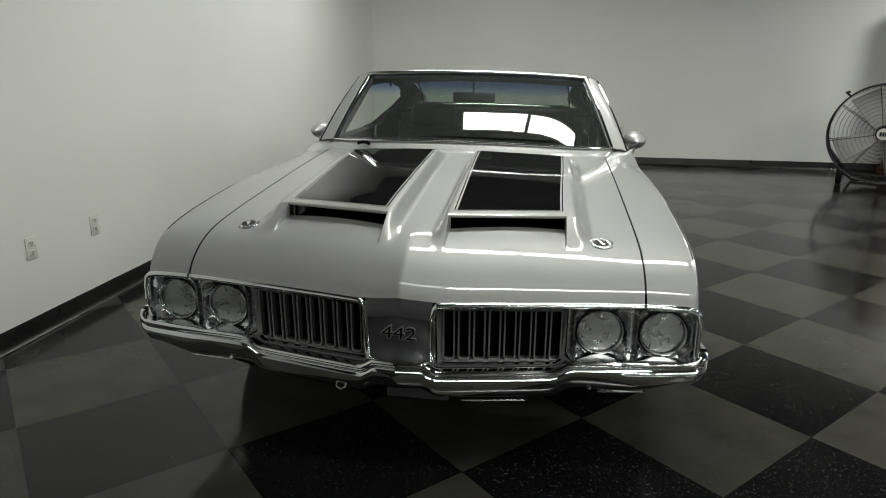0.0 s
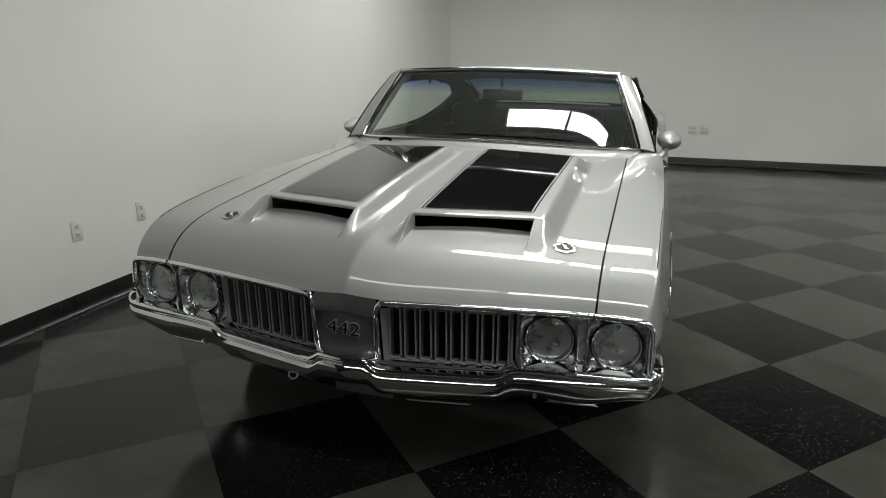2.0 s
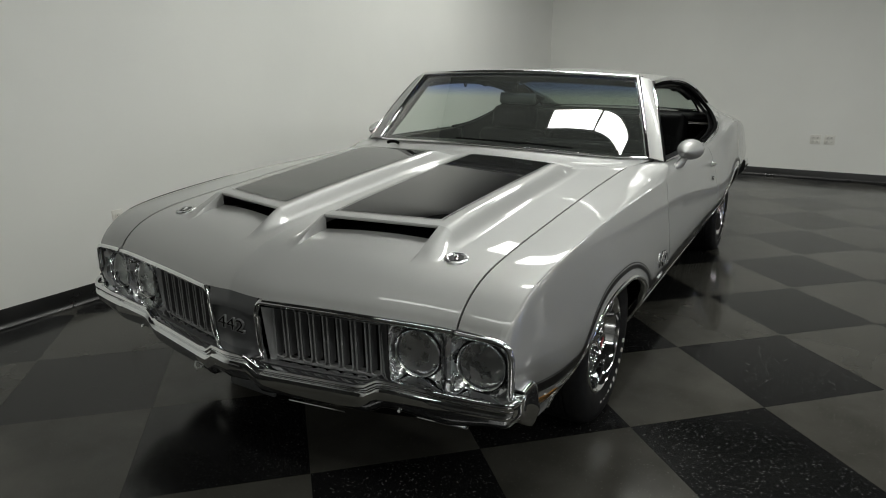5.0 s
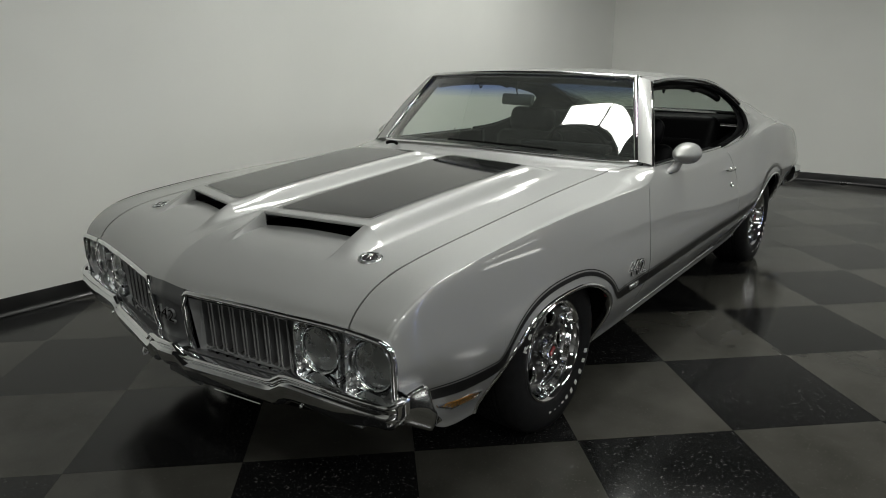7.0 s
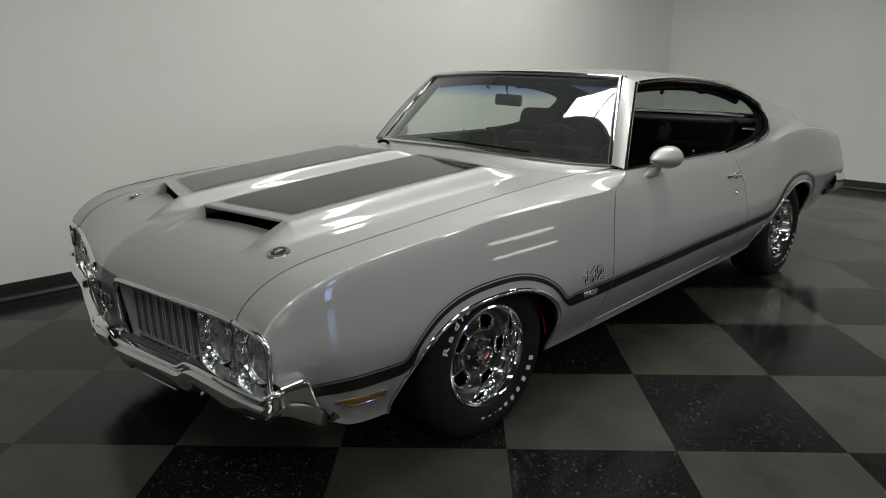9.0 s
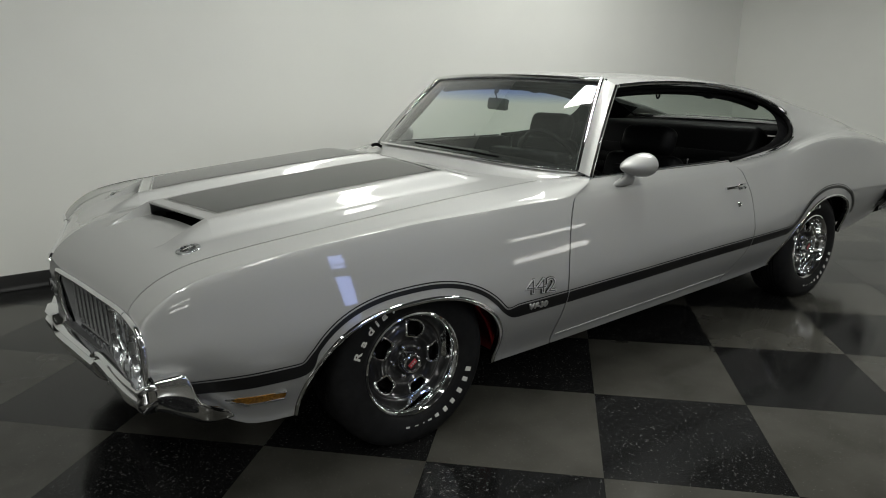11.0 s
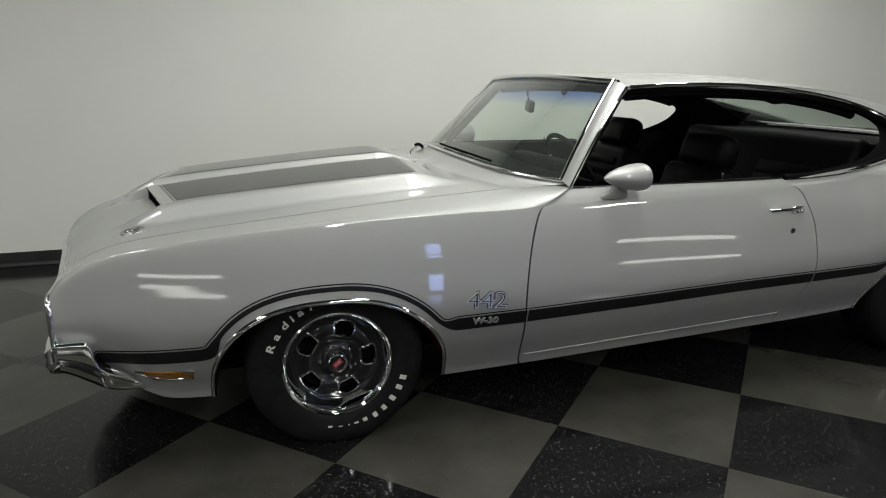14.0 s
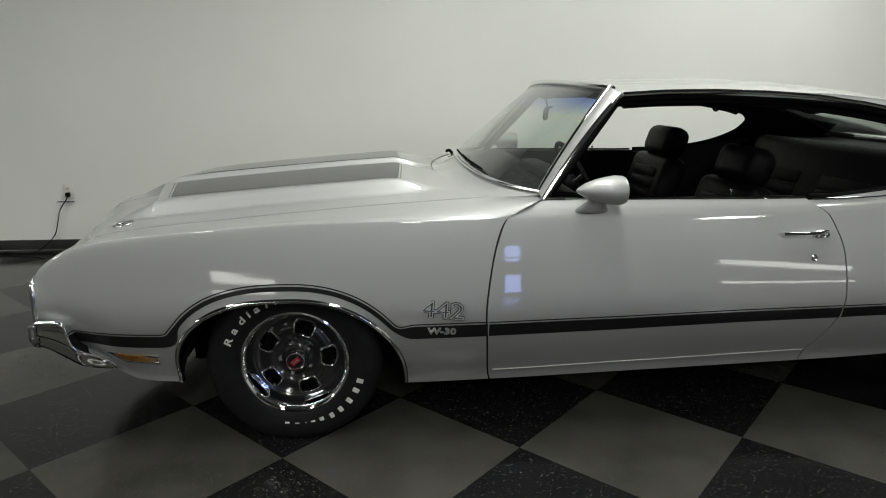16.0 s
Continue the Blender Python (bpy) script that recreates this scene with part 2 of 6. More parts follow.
def curve(*pts):
    """Smooth monotone curve through (t, value) pairs, flat outside."""
    xs, ys = [p[0] for p in pts], [p[1] for p in pts]
    n = len(xs)
    d = [(ys[i + 1] - ys[i]) / (xs[i + 1] - xs[i]) for i in range(n - 1)]
    m = [d[0]] + [0.0 if d[i - 1] * d[i] <= 0 else 2 * d[i - 1] * d[i] / (d[i - 1] + d[i]) for i in range(1, n - 1)] + [d[-1]]

    def f(t):
        if t <= xs[0]:
            return ys[0]
        if t >= xs[-1]:
            return ys[-1]
        i = 0
        while t > xs[i + 1]:
            i += 1
        h = xs[i + 1] - xs[i]
        k = (t - xs[i]) / h
        return ((2 * k**3 - 3 * k**2 + 1) * ys[i] + (k**3 - 2 * k**2 + k) * h * m[i] + (-2 * k**3 + 3 * k**2) * ys[i + 1] + (k**3 - k**2) * h * m[i + 1])

    return f


def spline(ctrl, s):
    """Catmull-Rom through a list of tuples at index s."""
    n = len(ctrl)
    i = min(max(int(s), 0), n - 2)
    k = s - i
    p1, p2 = ctrl[i], ctrl[i + 1]
    p0 = ctrl[i - 1] if i > 0 else tuple(2 * a - b for a, b in zip(p1, p2))
    p3 = ctrl[i + 2] if i < n - 2 else tuple(2 * b - a for a, b in zip(p1, p2))
    return tuple(0.5 * (2 * b + (c - a) * k + (2 * a - 5 * b + 4 * c - d) * k * k + (3 * b - a - 3 * c + d) * k**3) for a, b, c, d in zip(p0, p1, p2, p3))


LEAN_BODY = 0.010  # the body sags a little to the driver's side


def lean(p):
    return (p[0], p[1], p[2] - LEAN_BODY * p[0])


def mesh_object(name, verts, faces, mat, parent=None, label="", smooth=True, mats=None):
    me = bpy.data.meshes.new(name)
    me.from_pydata([tuple(v) for v in verts], [], faces)
    for m in mats or [mat]:
        me.materials.append(m)
    if smooth:
        me.shade_smooth()
    ob = new(name, me)
    if parent:
        ob.parent = parent
    return tagged(ob, label)


def part(name, bm, mat, parent, label="", smooth=True, leaning=False):
    if leaning:
        for v in bm.verts:
            v.co = lean(v.co)
    me = bpy.data.meshes.new(name)
    bm.to_mesh(me)
    bm.free()
    me.materials.append(mat)
    if smooth:
        me.shade_smooth()
        me.set_sharp_from_angle(angle=radians(40))
    ob = new(name, me)
    ob.parent = parent
    return tagged(ob, label)


def thing(name, label, category, m=None, group="", kind=""):
    ob = new(name)
    if m is not None:
        ob.matrix_world = m
    return tagged(ob, label, category, group, kind)


def solid(ob, thickness, bevel=0.0, crease=70):
    mod = ob.modifiers.new("thickness", "SOLIDIFY")
    mod.thickness, mod.offset = thickness, -1
    if bevel:
        b = ob.modifiers.new("edge", "BEVEL")
        b.width, b.segments, b.limit_method, b.angle_limit = bevel, 2, "ANGLE", radians(50)
    split = ob.modifiers.new("sharp_rim", "EDGE_SPLIT")
    split.split_angle, split.use_edge_sharp = radians(crease), False
    return ob


def grid_faces(nu, nv, flip=False, start=0):
    fs = []
    for j in range(nv):
        for i in range(nu):
            a = start + j * (nu + 1) + i
            f = (a, a + 1, a + nu + 2, a + nu + 1)
            fs.append(f[::-1] if flip else f)
    return fs


def rbox(sx, sy, sz, r, seg=3, m=None, bm=None):
    """A box with rounded edges, centred; added to bm if given."""
    b = bmesh.new()
    bmesh.ops.create_cube(b, size=1)
    bmesh.ops.scale(b, vec=(sx, sy, sz), verts=b.verts)
    if r > 0:
        bmesh.ops.bevel(b, geom=b.edges[:], offset=r, segments=seg, profile=0.5, affect="EDGES")
    if m is not None:
        b.transform(m)
    if bm is None:
        return b
    me = bpy.data.meshes.new("tmp")
    b.to_mesh(me)
    b.free()
    bm.from_mesh(me)
    bpy.data.meshes.remove(me)
    return bm


def lathe(profile, n=48, m=None, bm=None, closed=False):
    """Turn (r, h) pairs round the local z axis."""
    bm = bm or bmesh.new()
    rings = []
    for r, h in profile:
        ring = []
        for k in range(n):
            a = 2 * math.pi * k / n
            v = Vector((r * math.cos(a), r * math.sin(a), h))
            ring.append(bm.verts.new(m @ v if m is not None else v))
        rings.append(ring)
    pairs = list(zip(rings, rings[1:])) + ([(rings[-1], rings[0])] if closed else [])
    for a, b in pairs:
        for k in range(n):
            bm.faces.new((a[k], a[(k + 1) % n], b[(k + 1) % n], b[k]))
    return bm


def tube(path, r, n=8, closed=False, bm=None, flat=1.0, up=Vector((0, 0, 1))):
    """A round bar along a path; flat squeezes it along up."""
    bm = bm or bmesh.new()
    path = [Vector(p) for p in path]
    rings = []
    c = len(path)
    for i, p in enumerate(path):
        a = path[(i - 1) % c] if closed or i > 0 else p
        b = path[(i + 1) % c] if closed or i < c - 1 else p
        d = (b - a).normalized()
        s = d.cross(up)
        if s.length < 1e-4:
            s = d.cross(Vector((1, 0, 0)))
        s.normalize()
        w = s.cross(d).normalized()
        rings.append([bm.verts.new(p + r * (math.cos(2 * math.pi * k / n) * s + flat * math.sin(2 * math.pi * k / n) * w)) for k in range(n)])
    for i in range(c if closed else c - 1):
        a, b = rings[i], rings[(i + 1) % c]
        for k in range(n):
            bm.faces.new((a[k], b[k], b[(k + 1) % n], a[(k + 1) % n]))
    if not closed:
        bm.faces.new(rings[0])
        bm.faces.new(rings[-1][::-1])
    return bm


def sweep(path, profile, bm=None, cap=True):
    """Sweep a profile of (out, up) pairs along a path of (point, out direction)."""
    bm = bm or bmesh.new()
    rings = []
    for p, o in path:
        p, o = Vector(p), Vector(o).normalized()
        rings.append([bm.verts.new(p + a * o + Vector((0, 0, b))) for a, b in profile])
    n = len(profile)
    for a, b in zip(rings, rings[1:]):
        for k in range(n - 1):
            bm.faces.new((a[k], b[k], b[k + 1], a[k + 1]))
    return bm


def text_mesh(words, size, depth, offset=0.0):
    data = bpy.data.curves.new("lettering", "FONT")
    data.body, data.size, data.extrude, data.align_x, data.align_y, data.offset = words, size, depth, "CENTER", "CENTER", offset
    ob = bpy.data.objects.new("lettering", data)
    scene.collection.objects.link(ob)
    me = bpy.data.meshes.new_from_object(ob.evaluated_get(bpy.context.evaluated_depsgraph_get()))
    bpy.data.objects.remove(ob)
    return me


# ---- room ----


def slab(name, x0, x1, y0, y1, z0, z1, mat, label, bevel=0.0):
    b = rbox(x1 - x0, y1 - y0, z1 - z0, bevel, 2)
    b.transform(Matrix.Translation(((x0 + x1) / 2, (y0 + y1) / 2, (z0 + z1) / 2)))
    return tagged(part(name, b, mat, None, smooth=bevel > 0), label, kind="structure")


slab("wall_west", ROOM_X0 - 0.15, ROOM_X0, ROOM_Y0, ROOM_Y1, 0, CEIL, WALL, "plain white painted showroom wall", 0)
slab("wall_north", ROOM_X0 - 0.15, 6.0, ROOM_Y1, ROOM_Y1 + 0.15, 0, CEIL, WALL, "plain white painted end wall of the showroom")
# added dark walls out of view, there for what the car reflects
slab("wall_northeast", 6.0, ROOM_X1, ROOM_Y1, ROOM_Y1 + 0.15, 0, CEIL, UNSEEN_DARK_WALL, "unseen dark wall added past the wooden cabinet to keep reflections dim")
slab("wall_east", ROOM_X1, ROOM_X1 + 0.15, ROOM_Y0, ROOM_Y1, 0, CEIL, UNSEEN_DARK_WALL, "unseen dark wall across the aisle that keeps reflections dim")
slab("wall_south", ROOM_X0 - 0.15, ROOM_X1 + 0.15, ROOM_Y0 - 0.15, ROOM_Y0, 0, CEIL, UNSEEN_DARK_WALL, "unseen dark wall facing the nose that keeps reflections dim")
slab("ceiling", ROOM_X0, ROOM_X1, ROOM_Y0, ROOM_Y1, CEIL, CEIL + 0.1, CEILING, "dark painted showroom ceiling")


def baseboard(x0, y0, x1, y1, ox, oy):
    prof = [(0, 0.102), (0.004, 0.102), (0.006, 0.097), (0.006, 0.03), (0.01, 0.012), (0.022, 0.001), (0.0, 0.0)]
    b = sweep([((x0, y0, 0), (ox, oy, 0)), ((x1, y1, 0), (ox, oy, 0))], prof)
    return tagged(part("baseboard", b, BASE, None), "black vinyl cove baseboard along the wall", kind="structure")


baseboard(ROOM_X0, ROOM_Y0, ROOM_X0, ROOM_Y1, 1, 0)
baseboard(ROOM_X0, ROOM_Y1, ROOM_X1, ROOM_Y1, 0, -1)
baseboard(ROOM_X1, ROOM_Y0, ROOM_X1, ROOM_Y1, -1, 0)
baseboard(ROOM_X0, ROOM_Y0, ROOM_X1, ROOM_Y0, 0, 1)
floor = slab("floor", ROOM_X0, ROOM_X1, ROOM_Y0, ROOM_Y1, -0.1, -0.0035, GROUT, "checkerboard floor of olive grey and black speckled vinyl tiles")

for lx, ly, sy, watts, *length in TROFFERS_AND_FILL:
    sx = length[0] if length else 1.20
    area_lamp("troffer_and_fill_lamp", lx, ly, CEIL - 0.03, sx, sy, watts)
    case = thing("ceiling_troffer", "white fluorescent ceiling troffer, one of a set that includes added fill lamps", "light", pose(lx, ly, CEIL), "ceiling troffers")
    b = bmesh.new()
    for dx, dy, wx, wy in ((0, sy / 2 + 0.015, sx + 0.05, 0.03), (0, -sy / 2 - 0.015, sx + 0.05, 0.03), (sx / 2 + 0.013, 0, 0.026, sy), (-sx / 2 - 0.013, 0, 0.026, sy)):
        rbox(wx, wy, 0.04, 0.004, 1, Matrix.Translation((dx, dy, -0.02)), b)
    part("housing", b, PLATE, case)

TUBE_GLOW = bpy.data.materials.new("fluorescent_tube")
TUBE_GLOW.use_nodes = True
bsdf(TUBE_GLOW).inputs["Emission Color"].default_value = (1.0, 0.985, 0.94, 1)
bsdf(TUBE_GLOW).inputs["Emission Strength"].default_value = TUBE_WATTS
for tx, ty, heights, half_len, tube_r in STANDS:
    st = thing("work_light_stand", "assumed unseen stand carrying the glowing tubes mirrored in the body side", "light", pose(tx, ty, 0), "work light stands")
    part("pole", tube([(0.11, 0, 0.02), (0.11, 0, heights[0] + 0.1)], 0.016, 10), DARK_METAL, st)
    for a in (0, 120, 240):
        part("leg", tube([(0.11, 0, 0.35), (0.11 + 0.4 * math.cos(radians(a)), 0.4 * math.sin(radians(a)), 0.012)], 0.01, 8), DARK_METAL, st)
    for tz in heights:
        lamp = part("tube_housing", rbox(0.05, 2 * half_len + 0.06, 0.12, 0.008, 2, Matrix.Translation((0.07, 0, tz))), PLATE, st, "white tube housing")
        part("tube", tube([(0, -half_len, tz), (0, half_len, tz)], tube_r, 12), TUBE_GLOW, lamp, "glowing fluorescent tube")

# tall narrow window of bluish daylight in the wall beside the aisle
SKYLIT = bpy.data.materials.new("bluish_daylight")
SKYLIT.use_nodes = True
bsdf(SKYLIT).inputs["Emission Color"].default_value = (0.36, 0.47, 1.0, 1)
bsdf(SKYLIT).inputs["Emission Strength"].default_value = 8.0
win = tagged(new("window_1"), "tall narrow window with bluish daylight", kind="structure")
win.matrix_world = pose(ROOM_X1 - 0.005, 2.2, -0.2)
for pz, ph in ((1.86, 0.48), (1.50, 0.12), (0.76, 0.72)):
    part("pane", rbox(0.01, 0.27, ph, 0, 1, Matrix.Translation((0, 0, pz))), SKYLIT, win)
b = bmesh.new()
for dy, dz, wy, wz in ((0.155, 1.25, 0.04, 1.8), (-0.155, 1.25, 0.04, 1.8), (0, 2.13, 0.35, 0.05), (0, 0.37, 0.35, 0.05), (0, 1.59, 0.27, 0.06), (0, 1.28, 0.27, 0.32)):
    rbox(0.04, wy, wz, 0.003, 1, Matrix.Translation((-0.01, dy, dz)), b)
part("window_frame", b, DARK_METAL, win)

# ---- car: master body shape ----
# x to the driver's side, y to the tail from the front hubs, z up
WHEELBASE = 2.845
hood_front = curve((0, -1.012), (0.109, -1.0), (0.3, -0.962), (0.5, -0.925), (0.757, -0.885), (0.92, -0.878))
hood_drop = curve((0, 0.652), (0.012, 0.672), (0.03, 0.693), (0.06, 0.718), (0.1, 0.742), (0.17, 0.769), (0.25, 0.787), (0.4, 0.806), (0.6, 0.825), (0.9, 0.852), (1.2, 0.876), (1.6, 0.9), (2.0, 0.92))


def smooth(a, b, t):
    k = min(max((t - a) / (b - a), 0), 1)
    return k * k * (3 - 2 * k)


def steep(a, b, t):
    k = min(max((t - a) / (b - a), 0), 1)
    return k * k * k * (k * (6 * k - 15) + 10)


def hood_base(x, y):
    x = abs(x)
    d = y - hood_front(x)
    fade = smooth(0.0, 0.3, d)
    z = hood_drop(d) + fade * 0.016 * (1 - (x / 0.757) ** 2) - 0.006 * fade
    peak = max(0.0, 1 - x / 0.22)
    return z + 0.014 * peak * peak * (1 - smooth(0.05, 0.45, d))


def mouth_line(x):
    x = abs(x)
    return -0.672 + 0.095 * min(max((x - 0.11) / 0.405, 0), 1)


def bulge(x, y, behind):
    """Height of the twin hood scoops above the hood skin."""
    x = abs(x)
    h = 0.050 + 0.003 * smooth(-0.62, -0.45, y) - 0.001 * smooth(-0.3, 0.3, y)
    h *= 1 - smooth(0.36, 0.60, y)
    rise = steep(0.052, 0.111, x)
    far = 0.615 + 0.008 * smooth(-0.5, 0.3, y)
    fall = 1 - steep(0.532, far, x)
    top = rise * fall
    if behind:
        return h * top
    ramp_in = min(max((y + 0.815) / 0.143, 0), 1) 
    ramp_out = min(max((y + 0.725) / 0.148, 0), 1)
    inner = rise * (1 - smooth(0.1095, 0.1145, x)) * ramp_in
    outer = fall * smooth(0.5095, 0.5135, x) * ramp_out
    k = (x - 0.312) / 0.195
    dome = 0.008 * max(0.0, 1 - k * k) * smooth(-0.06, 0.0, y - mouth_line(x))
    return max(h * max(inner, outer), dome)


def hood_z(x, y):
    return hood_base(x, y) + bulge(x, y, y >= mouth_line(x))


rocker_x = curve((-0.88, 0.86), (-0.55, 0.862), (0.4, 0.868), (1.2, 0.868), (2.4, 0.872), (3.3, 0.89), (4.05, 0.83))
rocker_z = curve((-0.88, 0.42), (-0.80, 0.375), (-0.72, 0.33), (-0.64, 0.275), (-0.58, 0.244), (-0.5, 0.232), (0.41, 0.194), (0.73, 0.198), (1.22, 0.211), (1.67, 0.224), (2.3, 0.246), (3.2, 0.34), (4.05, 0.42))
wide_x = curve((-0.9, 0.922), (-0.8, 0.944), (-0.7, 0.957), (-0.5, 0.973), (0.0, 0.995), (0.4, 1.0), (0.75, 0.998), (1.2, 0.994), (1.7, 0.997), (2.05, 1.0), (2.5, 1.002), (2.85, 0.998), (3.3, 0.982), (3.8, 0.952), (4.06, 0.915))
shoulder_x = curve((-0.9, 0.905), (-0.8, 0.923), (-0.7, 0.929), (-0.5, 0.934), (0.0, 0.943), (0.4, 0.946), (0.75, 0.946), (1.2, 0.943), (1.7, 0.943), (2.05, 0.941), (2.3, 0.938), (2.55, 0.952), (2.85, 0.956), (3.3, 0.944), (3.8, 0.91), (4.06, 0.87))
shoulder_z = curve((-0.882, 0.640), (-0.874, 0.657), (-0.86, 0.676), (-0.82, 0.709), (-0.77, 0.738), (-0.7, 0.762), (-0.5, 0.790), (-0.2, 0.812), (0.2, 0.824), (0.6, 0.829), (1.2, 0.828), (1.7, 0.826), (2.05, 0.832), (2.25, 0.842), (2.4, 0.868), (2.55, 0.916), (2.7, 0.942), (2.9, 0.952), (3.1, 0.944), (3.3, 0.922), (3.6, 0.885), (3.8, 0.852), (3.95, 0.815), (4.06, 0.755))
belt_x = curve((0.7, 0.895), (1.2, 0.90), (2.0, 0.902), (2.4, 0.90), (2.85, 0.874), (3.3, 0.858), (3.8, 0.835), (4.06, 0.80))
belt_z = curve((0.7, 0.905), (1.2, 0.905), (1.8, 0.902), (2.05, 0.905), (2.4, 0.942), (2.8, 0.980), (3.1, 0.990), (3.4, 0.972), (3.6, 0.945), (3.8, 0.908), (3.95, 0.872), (4.06, 0.815))
edge_x = curve((1.1, 0.715), (1.3, 0.722), (1.7, 0.725), (2.1, 0.715), (2.45, 0.69), (2.7, 0.672), (3.0, 0.66), (3.3, 0.68), (3.7, 0.70), (4.06, 0.68))
edge_z = curve((1.1, 1.268), (1.25, 1.278), (1.6, 1.287), (2.0, 1.280), (2.3, 1.256), (2.45, 1.236), (2.7, 1.194), (3.0, 1.134), (3.3, 1.075), (3.6, 1.0), (3.8, 0.945), (3.95, 0.89), (4.06, 0.835))
crown_z = curve((1.1, 1.302), (1.2, 1.316), (1.4, 1.332), (1.7, 1.338), (2.0, 1.33), (2.3, 1.305), (2.5, 1.275), (2.7, 1.225), (3.1, 1.08))


def lower_ctrl(y):
    x0, z0, xw, x5, z5 = rocker_x(y), rocker_z(y), wide_x(y), shoulder_x(y), shoulder_z(y)
    z1 = z0 + 0.045
    f = z5 - z1
    return [(x0, z0), (x0 + 0.14 * (xw - x0), z1), (x0 + 0.76 * (xw - x0), z1 + 0.25 * f), (xw, z1 + 0.46 * f), (xw + 0.42 * (x5 - xw), z1 + 0.76 * f), (x5, z5)]


def fender_ctrl(y):
    """Body side, then a tight shoulder and a broad top that falls gently from the hood gap."""
    c = lower_ctrl(y)
    x5, z5 = c[-1]
    zg = hood_base(0.757, y) if y > -0.883 else 0.652
    back = smooth(0.62, 0.88, y)
    zc = (zg - 0.32 * (zg - z5) + 0.003) * (1 - back) + (zg + 0.004) * back
    zr = (z5 + 0.016 + 0.10 * (zg - z5)) * (1 - back) + (zc - 0.012) * back
    return c + [(x5 - 0.016, min(zr, zc - 0.002)), (0.868, zc), (0.762, zg)]


def door_ctrl(y):
    c = lower_ctrl(y)
    x5, z5 = c[-1]
    xb, zb = belt_x(y), belt_z(y)
    return c + [(x5 - 0.4 * (x5 - xb), z5 + 0.55 * (zb - z5)), (xb, zb)]


def quarter_ctrl(y):
    c = door_ctrl(y)
    xb, zb = c[-1]
    xe, ze = edge_x(y), edge_z(y)
    k = smooth(2.6, 2.95, y)  # the sail panel turns hollow above the hip
    return c + [(xb + 0.36 * (xe - xb) - 0.005, zb + (0.42 - 0.13 * k) * (ze - zb)), (xb + 0.74 * (xe - xb), zb + (0.80 - 0.12 * k) * (ze - zb)), (xe, ze)]


def arch_point(a, th, grow=0.0):
    """A point of a wheel arch; th runs from the front foot over the top to the rear foot."""
    c, s_ = math.cos(th), math.sin(th)
    n, half = (a["front_n"], a["front_half"]) if c > 0 else (2.2, a["half"])
    c2, s2 = math.copysign(abs(c) ** (2 / n), c), abs(s_) ** (2 / n)
    return a["yc"] - (half + grow) * c2, a["z0"] + (a["top"] - a["z0"] + grow) * s2


def arch_height(a):
    def f(y):
        n, half = (a["front_n"], a["front_half"]) if y < a["yc"] else (2.2, a["half"])
        k = abs(y - a["yc"]) / half
        return None if k >= 1 else a["z0"] + (a["top"] - a["z0"]) * (1 - k**n) ** (1 / n)
    return f


ARCH = {
    0: dict(yc=-0.008, half=0.405, z0=0.20, top=0.570, front_n=2.7, front_half=0.42),
    1: dict(yc=2.862, half=0.40, z0=0.25, top=0.632, front_n=2.2, front_half=0.40),
}
arch_front, arch_rear = arch_height(ARCH[0]), arch_height(ARCH[1])
_low = {}


def arch_low(ctrl, arch, y):
    z = arch(y)
    if z is None:
        return 0.0
    key = (ctrl is fender_ctrl, round(y, 5))
    if key not in _low:
        c = ctrl(y)
        a, b = 0.0, 4.9
        for _ in range(22):
            mid = (a + b) / 2
            if spline(c, mid)[1] < z:
                a = mid
            else:
                b = mid
        _low[key] = 0.0 if z <= c[0][1] else a
    return _low[key]


SECTION_AT = []  # (y, place up the section) of the panel lofted last


def loft(ctrl, y_at, vs, us, low=None, side=1):
    """One body panel: rows up the section, columns along the car."""
    n = len(ctrl(0.5)) - 1
    verts = []
    SECTION_AT.clear()
    for v in vs:
        for u in us:
            s = u * n
            y = y_at(s, v)
            if low:
                lo = low(y)
                s = lo + (4.7 - lo) * s / 4.7 if s < 4.7 else s
            x, z = spline(ctrl(y), s)
            verts.append(lean((side * x, y, z)))
            SECTION_AT.append((y, s))
    return verts, grid_faces(len(us) - 1, len(vs) - 1, flip=side > 0)


def even(a, b, n):
    return [a + (b - a) * i / n for i in range(n + 1)]


def joined(*lists):
    out = list(lists[0])
    for l in lists[1:]:
        out += l[1:]
    return out


def side_x(y, z, ctrl=door_ctrl):
    c = lower_ctrl(y)
    c = c + [(c[-1][0] - 0.03, c[-1][1] + 0.05)]
    a, b = 0.0, len(c) - 1.001
    for _ in range(20):
        mid = (a + b) / 2
        if spline(c, mid)[1] < z:
            a = mid
        else:
            b = mid
    return spline(c, a)[0]


def on_side(y, z, out=0.0, side=1):
    """A point on the body side, lifted by out along the surface normal."""
    x = side_x(y, z)
    dy = (side_x(y + 0.01, z) - side_x(y - 0.01, z)) / 0.02
    dz = (side_x(y, z + 0.01) - side_x(y, z - 0.01)) / 0.02
    n = Vector((1, -dy, -dz)).normalized()
    return Vector(lean((side * (x + out * n.x), y + out * n.y, z + out * n.z)))


car = thing("car", "silver two-door muscle coupe with black hood stripes and chrome trim", "car")

